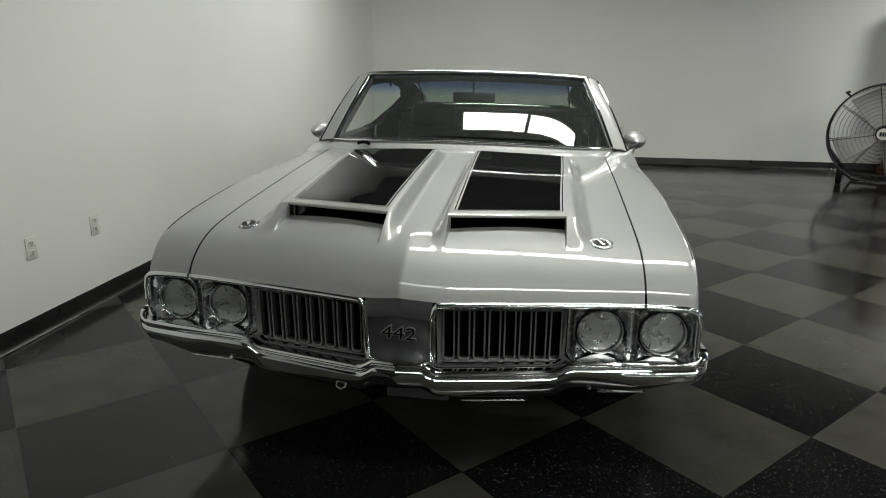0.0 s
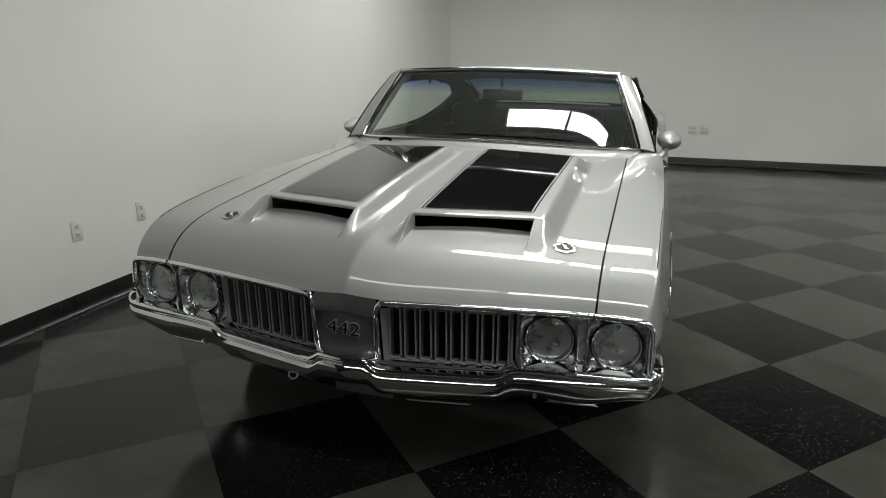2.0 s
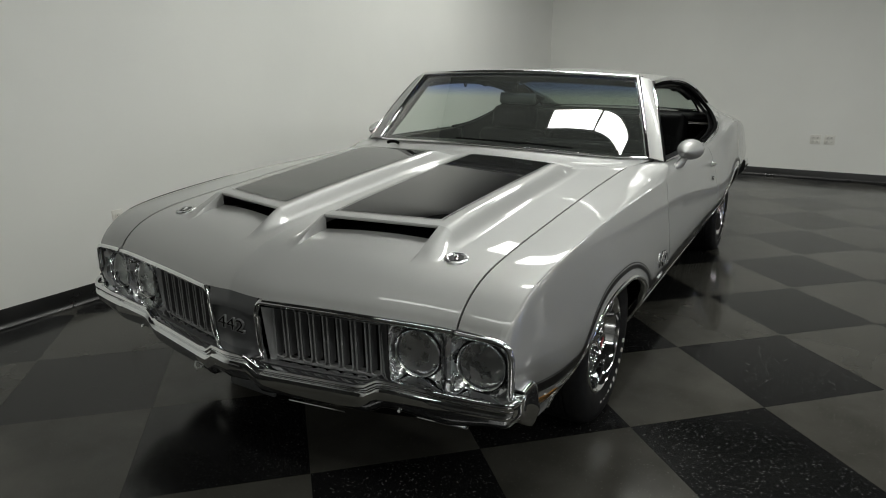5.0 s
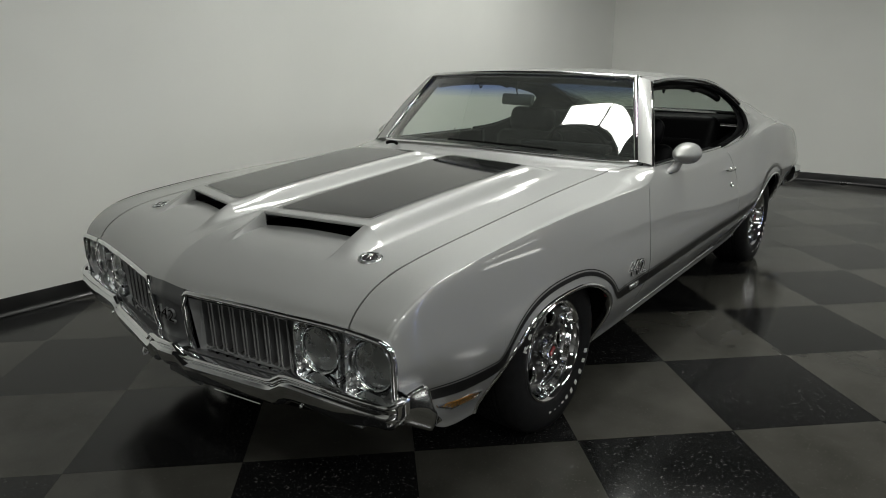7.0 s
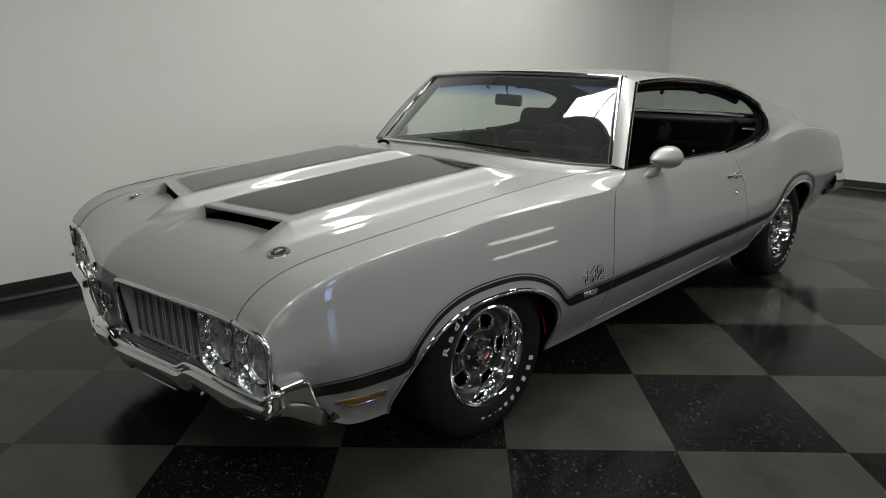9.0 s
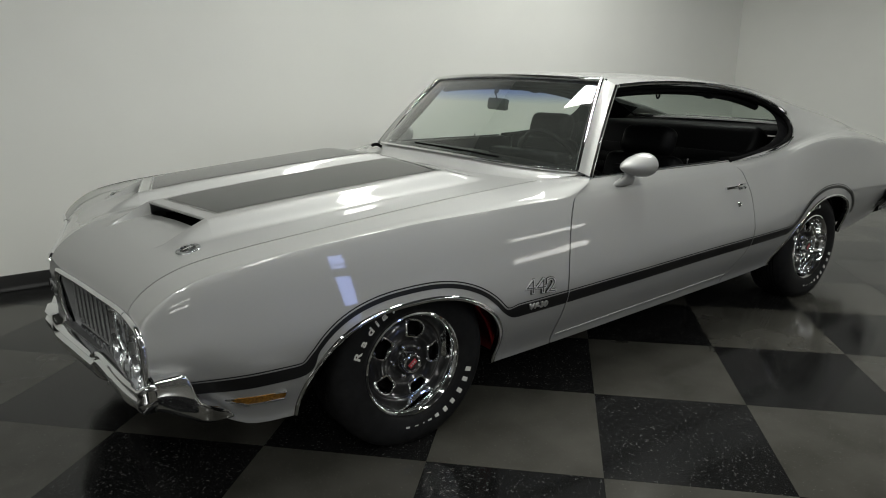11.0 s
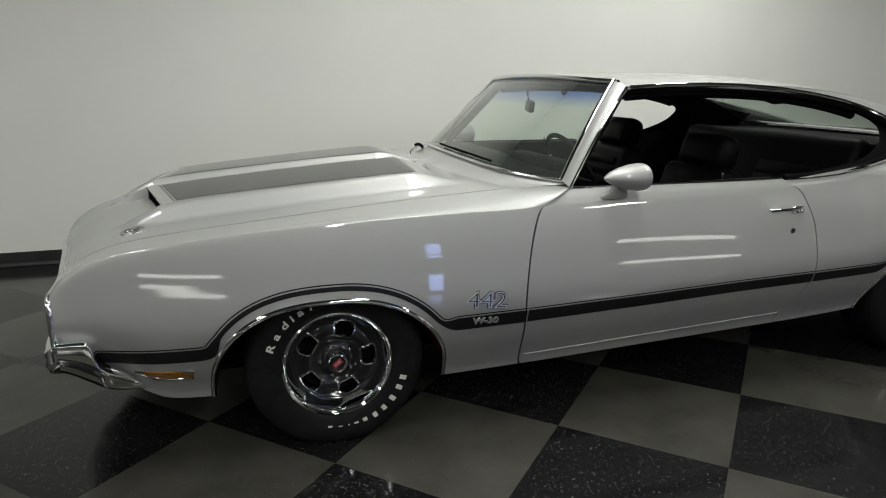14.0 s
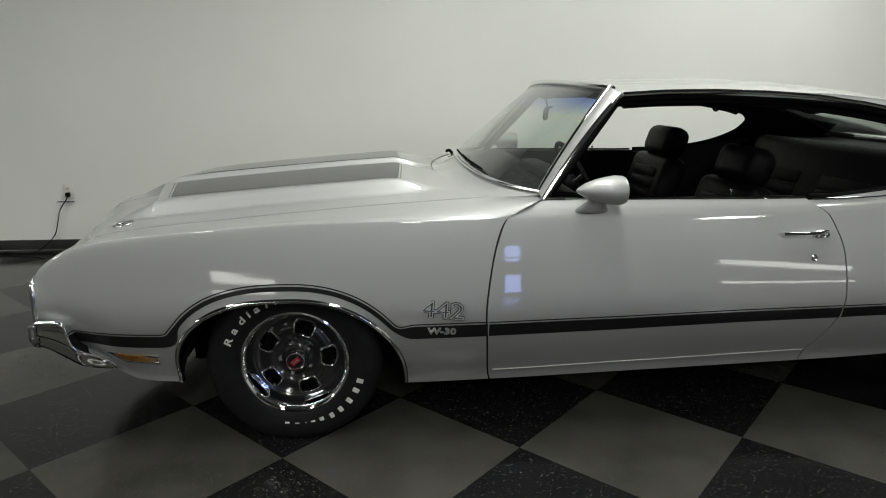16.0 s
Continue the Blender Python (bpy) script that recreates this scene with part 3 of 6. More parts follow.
DOORS = {}
for side in (1, -1):
    # front fender
    door_edge = curve((0, 0.727), (1, 0.716), (2, 0.70), (3, 0.691), (4, 0.712), (5, 0.754), (5.6, 0.79), (6.2, 0.865), (7, 0.915), (8, 0.80))
    vs = joined(even(0, 0.03, 12), even(0.03, 0.10, 8), even(0.10, 0.255, 10), even(0.255, 0.315, 26), even(0.315, 0.76, 40), even(0.76, 0.82, 22), even(0.82, 1, 10))
    f = loft(fender_ctrl, lambda s, v: -0.8825 + (1.6063 + (door_edge(s) - 0.727) * smooth(0.80, 1, v)) * v, vs, even(0, 1, 40), lambda y: arch_low(fender_ctrl, arch_front, y), side)
    ob = mesh_object("fender", *f, PAINT, car)
    # shading that follows the true section, also where the columns slant behind the arch
    at = lambda y, s: Vector((side * spline(fender_ctrl(y), s)[0], y, spline(fender_ctrl(y), s)[1]))
    normals = []
    for y, s in SECTION_AT:
        across = (at(y, min(s + 0.05, 8)) - at(y, max(s - 0.05, 0))).cross(at(y + 0.008, s) - at(y - 0.008, s)).normalized()
        normals.append(across if across.x * side + 0.5 * across.z > 0 else -across)
    ob.data.normals_split_custom_set_from_vertices(normals)
    # door
    back_edge = curve((0, 1.985), (1, 1.99), (2, 2.035), (3, 2.052), (4, 2.04), (5, 1.99), (6, 1.95), (7, 1.905))
    door_front = curve((0, 0.727), (1, 0.716), (2, 0.70), (3, 0.691), (4, 0.712), (5, 0.754), (6, 0.80), (7, 0.90))
    f = loft(door_ctrl, lambda s, v: (door_front(s) + 0.0032) * (1 - v) + (back_edge(s) - 0.0025) * v, even(0, 1, 60), even(0, 1, 36), None, side)
    DOORS[side] = solid(mesh_object("door", *f, PAINT, car), 0.012)
    # quarter and sail panel
    q_front = curve((0, 1.985), (1, 1.99), (2, 2.035), (3, 2.052), (4, 2.04), (5, 1.99), (6, 1.95), (6.95, 1.905), (7.06, 2.40), (7.2, 2.53), (7.5, 2.615), (8, 2.66), (8.35, 2.675), (8.8, 2.63), (9.2, 2.45), (9.6, 2.1), (9.85, 1.6), (10, 1.2))
    q_back = curve((0, 4.02), (2, 4.05), (5, 4.055), (7, 4.04), (10, 4.03))
    # columns crowd at the arch ends of the lower rows
    v_of = lambda y: (y - 2.03) / (4.05 - 2.03)
    vs = joined(even(0, v_of(2.42), 12), even(v_of(2.42), v_of(2.54), 20), even(v_of(2.54), v_of(3.18), 34), even(v_of(3.18), v_of(3.28), 18), even(v_of(3.28), 1, 16))
    us = joined(even(0, 0.5, 26), even(0.5, 1, 34))

    def quarter_y(s, v):  # upright columns over the arch, slanted ends
        upper = smooth(4.7, 6.0, s)
        a = 2.03 + (q_front(s) + 0.0025 - 2.03) * (upper + (1 - upper) * (1 - smooth(0, 0.19, v)))
        b = 4.045 + (q_back(s) - 4.045) * (upper + (1 - upper) * smooth(0.65, 1, v))
        return a + (b - a) * v

    f = loft(quarter_ctrl, quarter_y, vs, us, lambda y: arch_low(quarter_ctrl, arch_rear, y) if y > 2.3 else 0.0, side)
    ob = mesh_object("quarter_panel", *f, PAINT, car)
    solid(ob, 0.012)

    # wheel arch mouldings, bright with a rolled lip
    for which in (0, 1):
        a = ARCH[which]
        verts, n = [], 64
        rows = [(0.015, 0.0008), (0.012, 0.005), (0.006, 0.0065), (0.0, 0.004), (-0.003, -0.004), (-0.002, -0.022)]
        for i in range(n + 1):
            th = math.pi * i / n
            for w, out in rows:
                y, z = arch_point(a, th, w)
                z = max(z, rocker_z(y) + 0.002)
                p = on_side(y, z, out, side)
                verts.append(p)
        mesh_object("arch_moulding", verts, grid_faces(len(rows) - 1, n, flip=side > 0), CHROME, car, "polished bright wheel arch moulding")

    # black side stripe with its pinstripe
    def band(path, half, out, name="side_stripe", shift=None):
        pts = [Vector((0, p[0], p[1])) for p in path]
        fine = []
        for i in range(len(pts) - 1):
            k = max(1, int((pts[i + 1] - pts[i]).length / 0.012))
            fine += [pts[i].lerp(pts[i + 1], j / k) for j in range(k)]
        fine.append(pts[-1])
        for _ in range(4):  # ease the turns
            fine = [fine[0]] + [0.25 * a + 0.5 * b + 0.25 * c for a, b, c in zip(fine, fine[1:], fine[2:])] + [fine[-1]]
        verts = []
        for i, p in enumerate(fine):
            d = (fine[min(i + 1, len(fine) - 1)] - fine[max(i - 1, 0)]).normalized()
            nrm = Vector((0, -d.z, d.y))
            h = half(p.y) if callable(half) else half
            for k in (-1, -0.33, 0.33, 1):
                q = p + nrm * (h * k + (shift(p.y) if shift else 0.0))
                verts.append(on_side(q.y, q.z + 0.016, out, side))
        return mesh_object(name, verts, grid_faces(3, len(fine) - 1, flip=side > 0), SIDE_STRIPE, car, "glossy black side stripe")

    def around(a, w, lo, hi, n=26):
        return [arch_point(a, lo + (hi - lo) * i / n, w) for i in range(n + 1)]

    fa, ra = ARCH[0], ARCH[1]
    lines = (
        ([(-0.80, 0.417), (-0.62, 0.412), (-0.45, 0.409), (-0.420, 0.412)] + around(fa, 0.034, 0.56, math.pi - 0.60) + [(0.405, 0.4295), (0.45, 0.4305), (0.55, 0.431), (0.697, 0.432)],
         lambda y: 0.008 + 0.016 * (1 - smooth(-0.43, -0.392, y)) + 0.018 * smooth(0.355, 0.43, y)),
        ([(0.702, 0.432), (1.2, 0.441), (1.65, 0.456), (2.045, 0.464)], lambda y: 0.025 - 0.003 * smooth(0.7, 2.0, y)),
        ([(2.052, 0.464), (2.3, 0.469), (2.41, 0.471), (2.44, 0.474)] + around(ra, 0.042, 0.66, math.pi - 0.5), lambda y: 0.008 + 0.013 * (1 - smooth(2.41, 2.49, y))),
    )
    for path, half in lines:
        band(path, half, 0.0015)
        band(path, 0.0022, 0.0016, "pinstripe", lambda y: half(y) + 0.0075)

    # rocker crease moulding under the door
    b = tube([on_side(y, rocker_z(y) + 0.048 + 0.008 * (y - 0.7), 0.001, side) for y in even(0.735, 1.98, 24)], 0.003, 6)
    part("rocker_moulding", b, PAINT, car)

    # wheel wells
    for which in (0, 1):
        a = ARCH[which]
        verts, n = [], 40
        for i in range(n + 1):
            th = math.pi * i / n
            for xx in (0.866, 0.852, 0.60, 0.46):
                rr = a["half"] + (0.012 if xx > 0.86 else 0.05)
                yw = a["yc"] - rr * math.cos(th)
                verts.append((side * xx, yw, max(rocker_z(yw) + 0.012, a["z0"] + (a["top"] - a["z0"] + (0.012 if xx > 0.86 else 0.04)) * math.sin(th))))
        half_n = len(verts) // 2 + 2
        for piece, mat, lab in ((verts[:half_n], BLACK, "dark wheel well"), (verts[half_n - 4:], RED_LINER if which == 0 else BLACK, "red plastic wheel well liner" if which == 0 else "dark wheel well")):
            solid(mesh_object("wheel_well", piece, grid_faces(3, len(piece) // 4 - 1, flip=side < 0), mat, car, lab), 0.006)

# ---- hood ----
xs_half = joined(even(0, 0.045, 4), even(0.045, 0.109, 12), even(0.109, 0.1145, 2), even(0.1145, 0.5095, 22), even(0.5095, 0.5145, 2), even(0.5145, 0.64, 26), even(0.64, 0.7555, 7))
xs = [-x for x in xs_half[::-1]] + xs_half[1:]
hood_rear = lambda x: 0.565 + 0.16 * (abs(x) / 0.757) ** 2
verts, faces = [], []
front_t = [0, 0.012, 0.03, 0.06, 0.1, 0.15, 0.2, 0.27, 0.34, 0.42, 0.5, 0.58, 0.66, 0.73, 0.8, 0.86, 0.91, 0.95, 0.98, 1.0]
for t in front_t:
    for x in xs:
        y = hood_front(abs(x)) + (mouth_line(x) - hood_front(abs(x))) * t
        verts.append(lean((x, y, hood_base(x, y) + bulge(x, y, False))))
nx = len(xs) - 1
faces += grid_faces(nx, len(front_t) - 1)
start = len(verts)
rear_n = 46
for j in range(rear_n + 1):
    for x in xs:
        y = mouth_line(x) + (hood_rear(x) - mouth_line(x)) * j / rear_n
        verts.append(lean((x, y, hood_base(x, y) + bulge(x, y, True))))
faces += grid_faces(nx, rear_n, start=start)
for i, x in enumerate(xs[:-1]):  # close the step except across the mouths
    xm = abs((x + xs[i + 1]) / 2)
    if not 0.1145 < xm < 0.5095:
        a, c = (len(front_t) - 1) * (nx + 1) + i, start + i
        faces.append((a, a + 1, c + 1, c))
hood = mesh_object("hood", verts, faces, PAINT, car)
solid(hood, 0.008, crease=32)

for side in (1, -1):
    # scoop mouth: throat sheet coloured near-black for the shade behind the lip, and the rounded lip itself
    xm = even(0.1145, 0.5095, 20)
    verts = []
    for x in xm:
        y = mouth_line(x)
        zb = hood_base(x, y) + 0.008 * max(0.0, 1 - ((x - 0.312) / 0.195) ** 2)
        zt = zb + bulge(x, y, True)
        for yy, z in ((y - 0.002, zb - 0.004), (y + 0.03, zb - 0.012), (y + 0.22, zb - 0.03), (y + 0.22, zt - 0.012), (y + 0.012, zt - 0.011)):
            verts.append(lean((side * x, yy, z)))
    ob = mesh_object("scoop_throat", verts, grid_faces(4, 20, flip=side < 0), BLACK, hood, "sheet coloured black for the shade inside the hood scoop")
    lip = [lean((side * x, mouth_line(x) + 0.004, hood_base(x, mouth_line(x)) + bulge(x, mouth_line(x) + 0.001, True) - 0.005)) for x in even(0.106, 0.517, 24)]
    part("scoop_lip", tube(lip, 0.0065, 8), PAINT, hood)

    # black stripe on the scoop, with a thin outline around it
    def stripe_patch(inset, name, frame_only=False):
        x_in = lambda y: 0.124 - 0.012 * smooth(-0.6, 0.4, y) + inset
        x_out = lambda y: 0.500 + 0.02 * smooth(-0.6, 0.4, y) - inset
        y_lo = lambda x: mouth_line(x) + 0.048 + inset
        y_hi = lambda x: 0.418 - 0.02 * (x / 0.5) - inset
        lift = 0.0016

        def at(u, v):
            ym = -0.55 + 0.97 * v
            x = x_in(ym) + (x_out(ym) - x_in(ym)) * u
            y = y_lo(x) + (y_hi(x) - y_lo(x)) * v
            return lean((side * x, y, hood_base(x, y) + bulge(x, y, True) + lift))

        if not frame_only:
            vv = [at(i / 20, j / 50) for j in range(51) for i in range(21)]
            return mesh_object(name, vv, grid_faces(20, 50, flip=side < 0), BLACK_PAINT, hood, "glossy black hood stripe")
        e = 0.0035
        path = [at(0, j / 50) for j in range(51)] + [at(i / 20, 1) for i in range(1, 21)] + [at(1, 1 - j / 50) for j in range(1, 51)] + [at(1 - i / 20, 0) for i in range(1, 20)]
        vv, c = [], len(path)
        for i, p in enumerate(path):
            d = (Vector(path[(i + 1) % c]) - Vector(path[i - 1])).normalized()
            nn = Vector((-d.y, d.x, 0)).normalized()
            vv += [Vector(p) - nn * e / 2, Vector(p) + nn * e / 2]
        ff = [(2 * i, 2 * i + 1, (2 * i + 3) % (2 * c), (2 * i + 2) % (2 * c)) for i in range(c)]
        return mesh_object(name, vv, ff, BLACK_PAINT, hood, "thin black outline of the hood stripe")

    stripe_patch(0.007, "hood_stripe")
    stripe_patch(-0.002, "stripe_outline", True)

    # twist lock on the hood
    z = hood_base(0.632, -0.668)
    tilt = math.degrees(math.atan2(hood_base(0.632, -0.63) - hood_base(0.632, -0.70), 0.07))
    m = Matrix.Translation(lean((side * 0.632, -0.668, z))) @ Euler((radians(tilt), radians(4 * side), 0)).to_matrix().to_4x4()
    lock = part("hood_lock", lathe([(0.0005, 0.003), (0.025, 0.003), (0.027, 0.0045), (0.033, 0.005), (0.038, 0.0035), (0.040, 0.0)], 32, m), BEZEL, hood, "chrome oval twist lock")
    lock.matrix_world = Matrix.Identity(4)
    part("lock_recess", lathe([(0.0005, 0.0036), (0.024, 0.0036), (0.0245, 0.003)], 24, m), DARK_METAL, lock, "dark recess of the lock")
    part("lock_key", rbox(0.014, 0.036, 0.005, 0.002, 2, m @ Matrix.Translation((0, 0, 0.0045)) @ Matrix.Rotation(0.5, 4, "Z")), CHROME, lock)

# dark layer under the panel gaps
verts = []
for j in range(41):
    y = -0.86 + 1.58 * j / 40
    for x in (0.73, 0.757, 0.785):
        verts.append(lean((x, y, hood_base(0.757, y) - 0.012)))
n0 = len(verts)
verts += [(-v[0], v[1], v[2] + 2 * LEAN_BODY * v[0]) for v in verts]
mesh_object("gap_channel", verts[:n0], grid_faces(2, 40), GAPM, car, "dark gap beside the hood")
mesh_object("gap_channel", verts[n0:], grid_faces(2, 40, True), GAPM, car, "dark gap beside the hood")
for side in (1, -1):
    for edge, lo, hi in ((door_front, 0.0, 5.8), (back_edge, 0.0, 6.6)):
        verts = []
        for i in range(31):
            s = lo + (hi - lo) * i / 30
            y = edge(s)
            x, z = spline(door_ctrl(y), s)
            for dy in (-0.02, 0, 0.02):
                verts.append(lean((side * (x - 0.014), y + dy, z)))
        mesh_object("gap_channel", verts, grid_faces(2, 30, flip=side > 0), GAPM, car, "dark gap round the door")

# ---- cowl, windshield, roof and rear glass ----
ws_base = lambda x: (x, 0.70 + 0.09 * (x / 0.81) ** 2 + 0.125 * (x / 0.81) ** 6, 0.949 - 0.030 * (x / 0.81) ** 2)
ws_top = lambda x: (x, 1.150 + 0.030 * (x / 0.655) ** 2 + 0.032 * (x / 0.655) ** 6, 1.316 - 0.020 * (x / 0.655) ** 2)


def ws_point(u, v, bow=0.010, out=0.0):
    """u from -1 to 1 across, v from 0 at the cowl to 1 at the roof."""
    a, b = Vector(ws_base(0.81 * u)), Vector(ws_top(0.655 * u))
    p = a.lerp(b, v)
    n = Vector((0, -0.5, 0.85)).normalized()
    return Vector(lean(p + n * (bow * 4 * v * (1 - v) + out)))


verts = []
for j in range(9):
    for i in range(49):
        u = -1 + i / 24
        x = 0.757 * u
        a = Vector((x, hood_rear(x) + 0.005, hood_z(x, hood_rear(x)) - 0.004 if abs(x) < 0.70 else hood_base(x, hood_rear(x)) - 0.002))
        b = Vector(ws_base(0.83 * u)) + Vector((0, -0.004, -0.004))
        k = j / 8
        p = a.lerp(b, k)
        p.z -= 0.010 * math.sin(math.pi * k) * (1 - u * u)
        verts.append(lean(p))
solid(mesh_object("cowl", verts, grid_faces(48, 8), PAINT, car), 0.006)
# fender rear shelf that fills up to the windshield pillar
for side in (1, -1):
    verts = []
    for j in range(9):
        k = j / 8
        for i in range(9):
            t = i / 8
            y = 0.735 + 0.20 * k
            zo = hood_base(0.757, 0.74) + 0.018 * k
            x = 0.75 + (0.895 - 0.75) * t
            verts.append(lean((side * x, y, zo - 0.010 - 0.02 * t * t * (1 - k * 0.6))))
    solid(mesh_object("cowl_corner", verts, grid_faces(8, 8, flip=side < 0), PAINT, car), 0.006)

verts = [ws_point(-1 + i / 20, j / 30) for j in range(31) for i in range(41)]
windshield = mesh_object("windshield", verts, grid_faces(40, 30), SCREEN, car, "green tinted windshield glass with a blue shade band")
windshield.visible_shadow = False
# bright surround of the windshield
part("windshield_trim", tube([ws_point(-1 + i / 20, 0.985, out=0.007) for i in range(41)], 0.015, 10, flat=0.8), STAINLESS, car, "chrome header trim")
part("windshield_trim", tube([ws_point(-1 + i / 20, 0.0, out=0.004) for i in range(41)], 0.011, 8, flat=0.7), STAINLESS, car, "chrome lower windshield trim")

for side in (1, -1):
    part("pillar_seal", tube([ws_point(side, j / 16, out=0.006) + Vector((side * 0.018, 0.010, 0.0)) for j in range(17)], 0.0065, 8), BLACK, car, "black pillar seal")
    part("windshield_trim", tube([ws_point(side, j / 16, out=0.005) for j in range(17)], 0.013, 10), CHROME, car, "chrome pillar trim")
    # windshield pillar: painted face with a bright drip moulding at its rear edge
    verts = []
    for j in range(17):
        v = j / 16
        a = ws_point(side, v, out=0.0)
        b = Vector(lean((side * (0.893 + (0.728 - 0.893) * v), 0.905 + (1.226 - 0.905) * v, 0.905 + (1.272 - 0.905) * v + 0.02 * math.sin(math.pi * v))))
        for k in (0, 0.25, 0.5, 0.75, 1.0):
            p = a.lerp(b, k)
            p += Vector((side * 0.5, -0.5, 0.35)) * 0.012 * math.sin(math.pi * min(1, k * 0.9 + 0.05))
            verts.append(p)
        verts.append(b + Vector((-side * 0.05, 0.012, -0.012)))
    solid(mesh_object("windshield_pillar", verts, grid_faces(5, 16, flip=side > 0), PAINT, car), 0.008)
    edge = [Vector(verts[6 * j + 4]) + Vector((side * 0.002, -0.002, 0.002)) for j in range(17)]
    part("pillar_trim", tube(edge, 0.007, 8), CHROME, car, "chrome drip moulding on the pillar")

# roof skin: from the windshield to the rear glass, between the drip rails
verts = []
RY = joined(even(0, 0.12, 8), even(0.12, 1, 36))
for v in RY:
    for i in range(41):
        u = -1 + i / 20
        y0 = 1.160 + 0.062 * u * u
        y1 = 2.46 - 0.02 * u * u
        y = y0 + (y1 - y0) * v
        xe, ze, zc = edge_x(y), edge_z(y), crown_z(y)
        x = xe * u
        k = abs(u)
        z = ze + (zc - ze) * (1 - k**2.6)
        verts.append(lean((x, y, z + 0.002)))
solid(mesh_object("roof", verts, grid_faces(40, len(RY) - 1), PAINT, car), 0.02)
# headliner
verts = []
for j in range(21):
    for i in range(21):
        u = -1 + i / 10
        y = 1.20 + 1.24 * j / 20
        xe, ze, zc = edge_x(y) - 0.03, edge_z(y) - 0.035, crown_z(y) - 0.04
        verts.append(lean((xe * u, y, ze + (zc - ze) * (1 - abs(u) ** 2.6))))
mesh_object("headliner", verts, grid_faces(20, 20, True), VINYL, car, "black headliner")

# side window surround: dark rubber seal and bright drip rail
dlo_upper = [(1.235, 1.262), (1.4, 1.272), (1.6, 1.275), (1.8, 1.270), (2.0, 1.257), (2.2, 1.232), (2.35, 1.205), (2.48, 1.172), (2.58, 1.135), (2.64, 1.100)]
dlo_lower = [(2.655, 1.065), (2.64, 1.03), (2.58, 0.99), (2.48, 0.957), (2.35, 0.931), (2.2, 0.913), (2.05, 0.904), (1.93, 0.902)]


def shell_x(y, z):
    c = quarter_ctrl(y)[6:]
    a, b = 0.0, len(c) - 1.001
    for _ in range(20):
        mid = (a + b) / 2
        if spline(c, mid)[1] < z:
            a = mid
        else:
            b = mid
    return spline(c, a)[0]


header_line = curve(*dlo_upper)
sail_edge = curve((0.90, 1.93), (0.915, 2.10), (0.935, 2.26), (0.965, 2.40), (1.0, 2.49), (1.04, 2.55), (1.09, 2.575), (1.12, 2.55), (1.155, 2.47), (1.19, 2.35), (1.215, 2.20), (1.24, 2.0))
for side in (1, -1):
    up = [lean((side * (shell_x(y, z) + 0.002), y, z + 0.012)) for y, z in dlo_upper]
    part("drip_rail", tube(up, 0.009, 8), CHROME, car, "chrome drip rail")
    ring = [lean((side * (shell_x(y, z) - 0.014), y, z - 0.006)) for y, z in dlo_upper] + [lean((side * (shell_x(y, z) - 0.016), y - 0.008, z + 0.002)) for y, z in dlo_lower]
    part("window_seal", tube(ring, 0.013, 10), BLACK, car, "black rubber window seal")
    low = [lean((side * (shell_x(y, z) + 0.002), y, z - 0.004)) for y, z in dlo_lower[2:]]
    part("quarter_window_trim", tube(low, 0.004, 8), CHROME, car, "chrome trim under the quarter window")
    belt = [lean((side * (belt_x(y) - 0.004), y, belt_z(y) + 0.002)) for y in even(0.905, 1.90, 24)]
    part("belt_moulding", tube(belt, 0.006, 8), CHROME, DOORS[side], "chrome belt moulding")
    # inner quarter trim and sail inside, reaching a little into the window opening
    verts = []
    for j in range(37):
        z = 0.90 + 0.35 * j / 36
        for i in range(19):
            y = sail_edge(z) + (3.10 - sail_edge(z)) * i / 18
            zz = min(z, edge_z(y) - 0.012)
            verts.append(lean((side * (shell_x(y, zz) - 0.045), y, zz - 0.03 * smooth(2.6, 2.8, y))))
    solid(mesh_object("sail_trim", verts, grid_faces(18, 36, flip=side > 0), VINYL, car, "black inner quarter trim"), 0.006)

# rear glass, deck, tail
verts = []
for j in range(13):
    for i in range(25):
        u = -1 + i / 12
        v = j / 12
        a = Vector((0.60 * u, 2.455 - 0.02 * u * u, 1.285 - 0.055 * abs(u) ** 2.4))
        b = Vector((0.655 * u, 3.16 - 0.06 * u * u, 1.015))
        p = a.lerp(b, v)
        p.z += 0.03 * math.sin(math.pi * v)
        verts.append(lean(p))
rear_glass = mesh_object("rear_window", verts, grid_faces(24, 12), GLASS, car, "green tinted rear window glass")
rear_glass.visible_shadow = False
part("rear_window_trim", tube([Vector(verts[i]) for i in range(25)] + [Vector(verts[24 + 25 * j]) for j in range(1, 13)] + [Vector(verts[25 * 13 - 1 - i]) for i in range(1, 25)] + [Vector(verts[25 * (11 - j)]) for j in range(0, 11)], 0.007, 8, closed=True), BLACK, car, "black rear window seal")
verts = []
for j in range(21):
    y = 3.12 + 0.91 * j / 20
    for i in range(25):
        u = -1 + i / 12
        xe, ze = edge_x(y), edge_z(y) if y > 3.3 else 1.015
        verts.append(lean((xe * u, y, min(ze, 1.015 - 0.15 * smooth(3.2, 4.03, y)) + 0.01 * (1 - u * u))))
solid(mesh_object("deck_lid", verts, grid_faces(24, 20), PAINT, car), 0.01)
part("deck_gap", tube([lean((0.62 * u, 3.30 - 0.04 * u * u, 1.014 + 0.009 * (1 - u * u))) for u in even(-1, 1, 16)], 0.006, 6), GAPM, car, "dark gap in front of the deck lid")
part("rear_window_trim", tube([lean((0.655 * u, 3.165 - 0.06 * u * u, 1.022)) for u in even(-1, 1, 16)], 0.008, 8), CHROME, car, "chrome lower rear window trim")
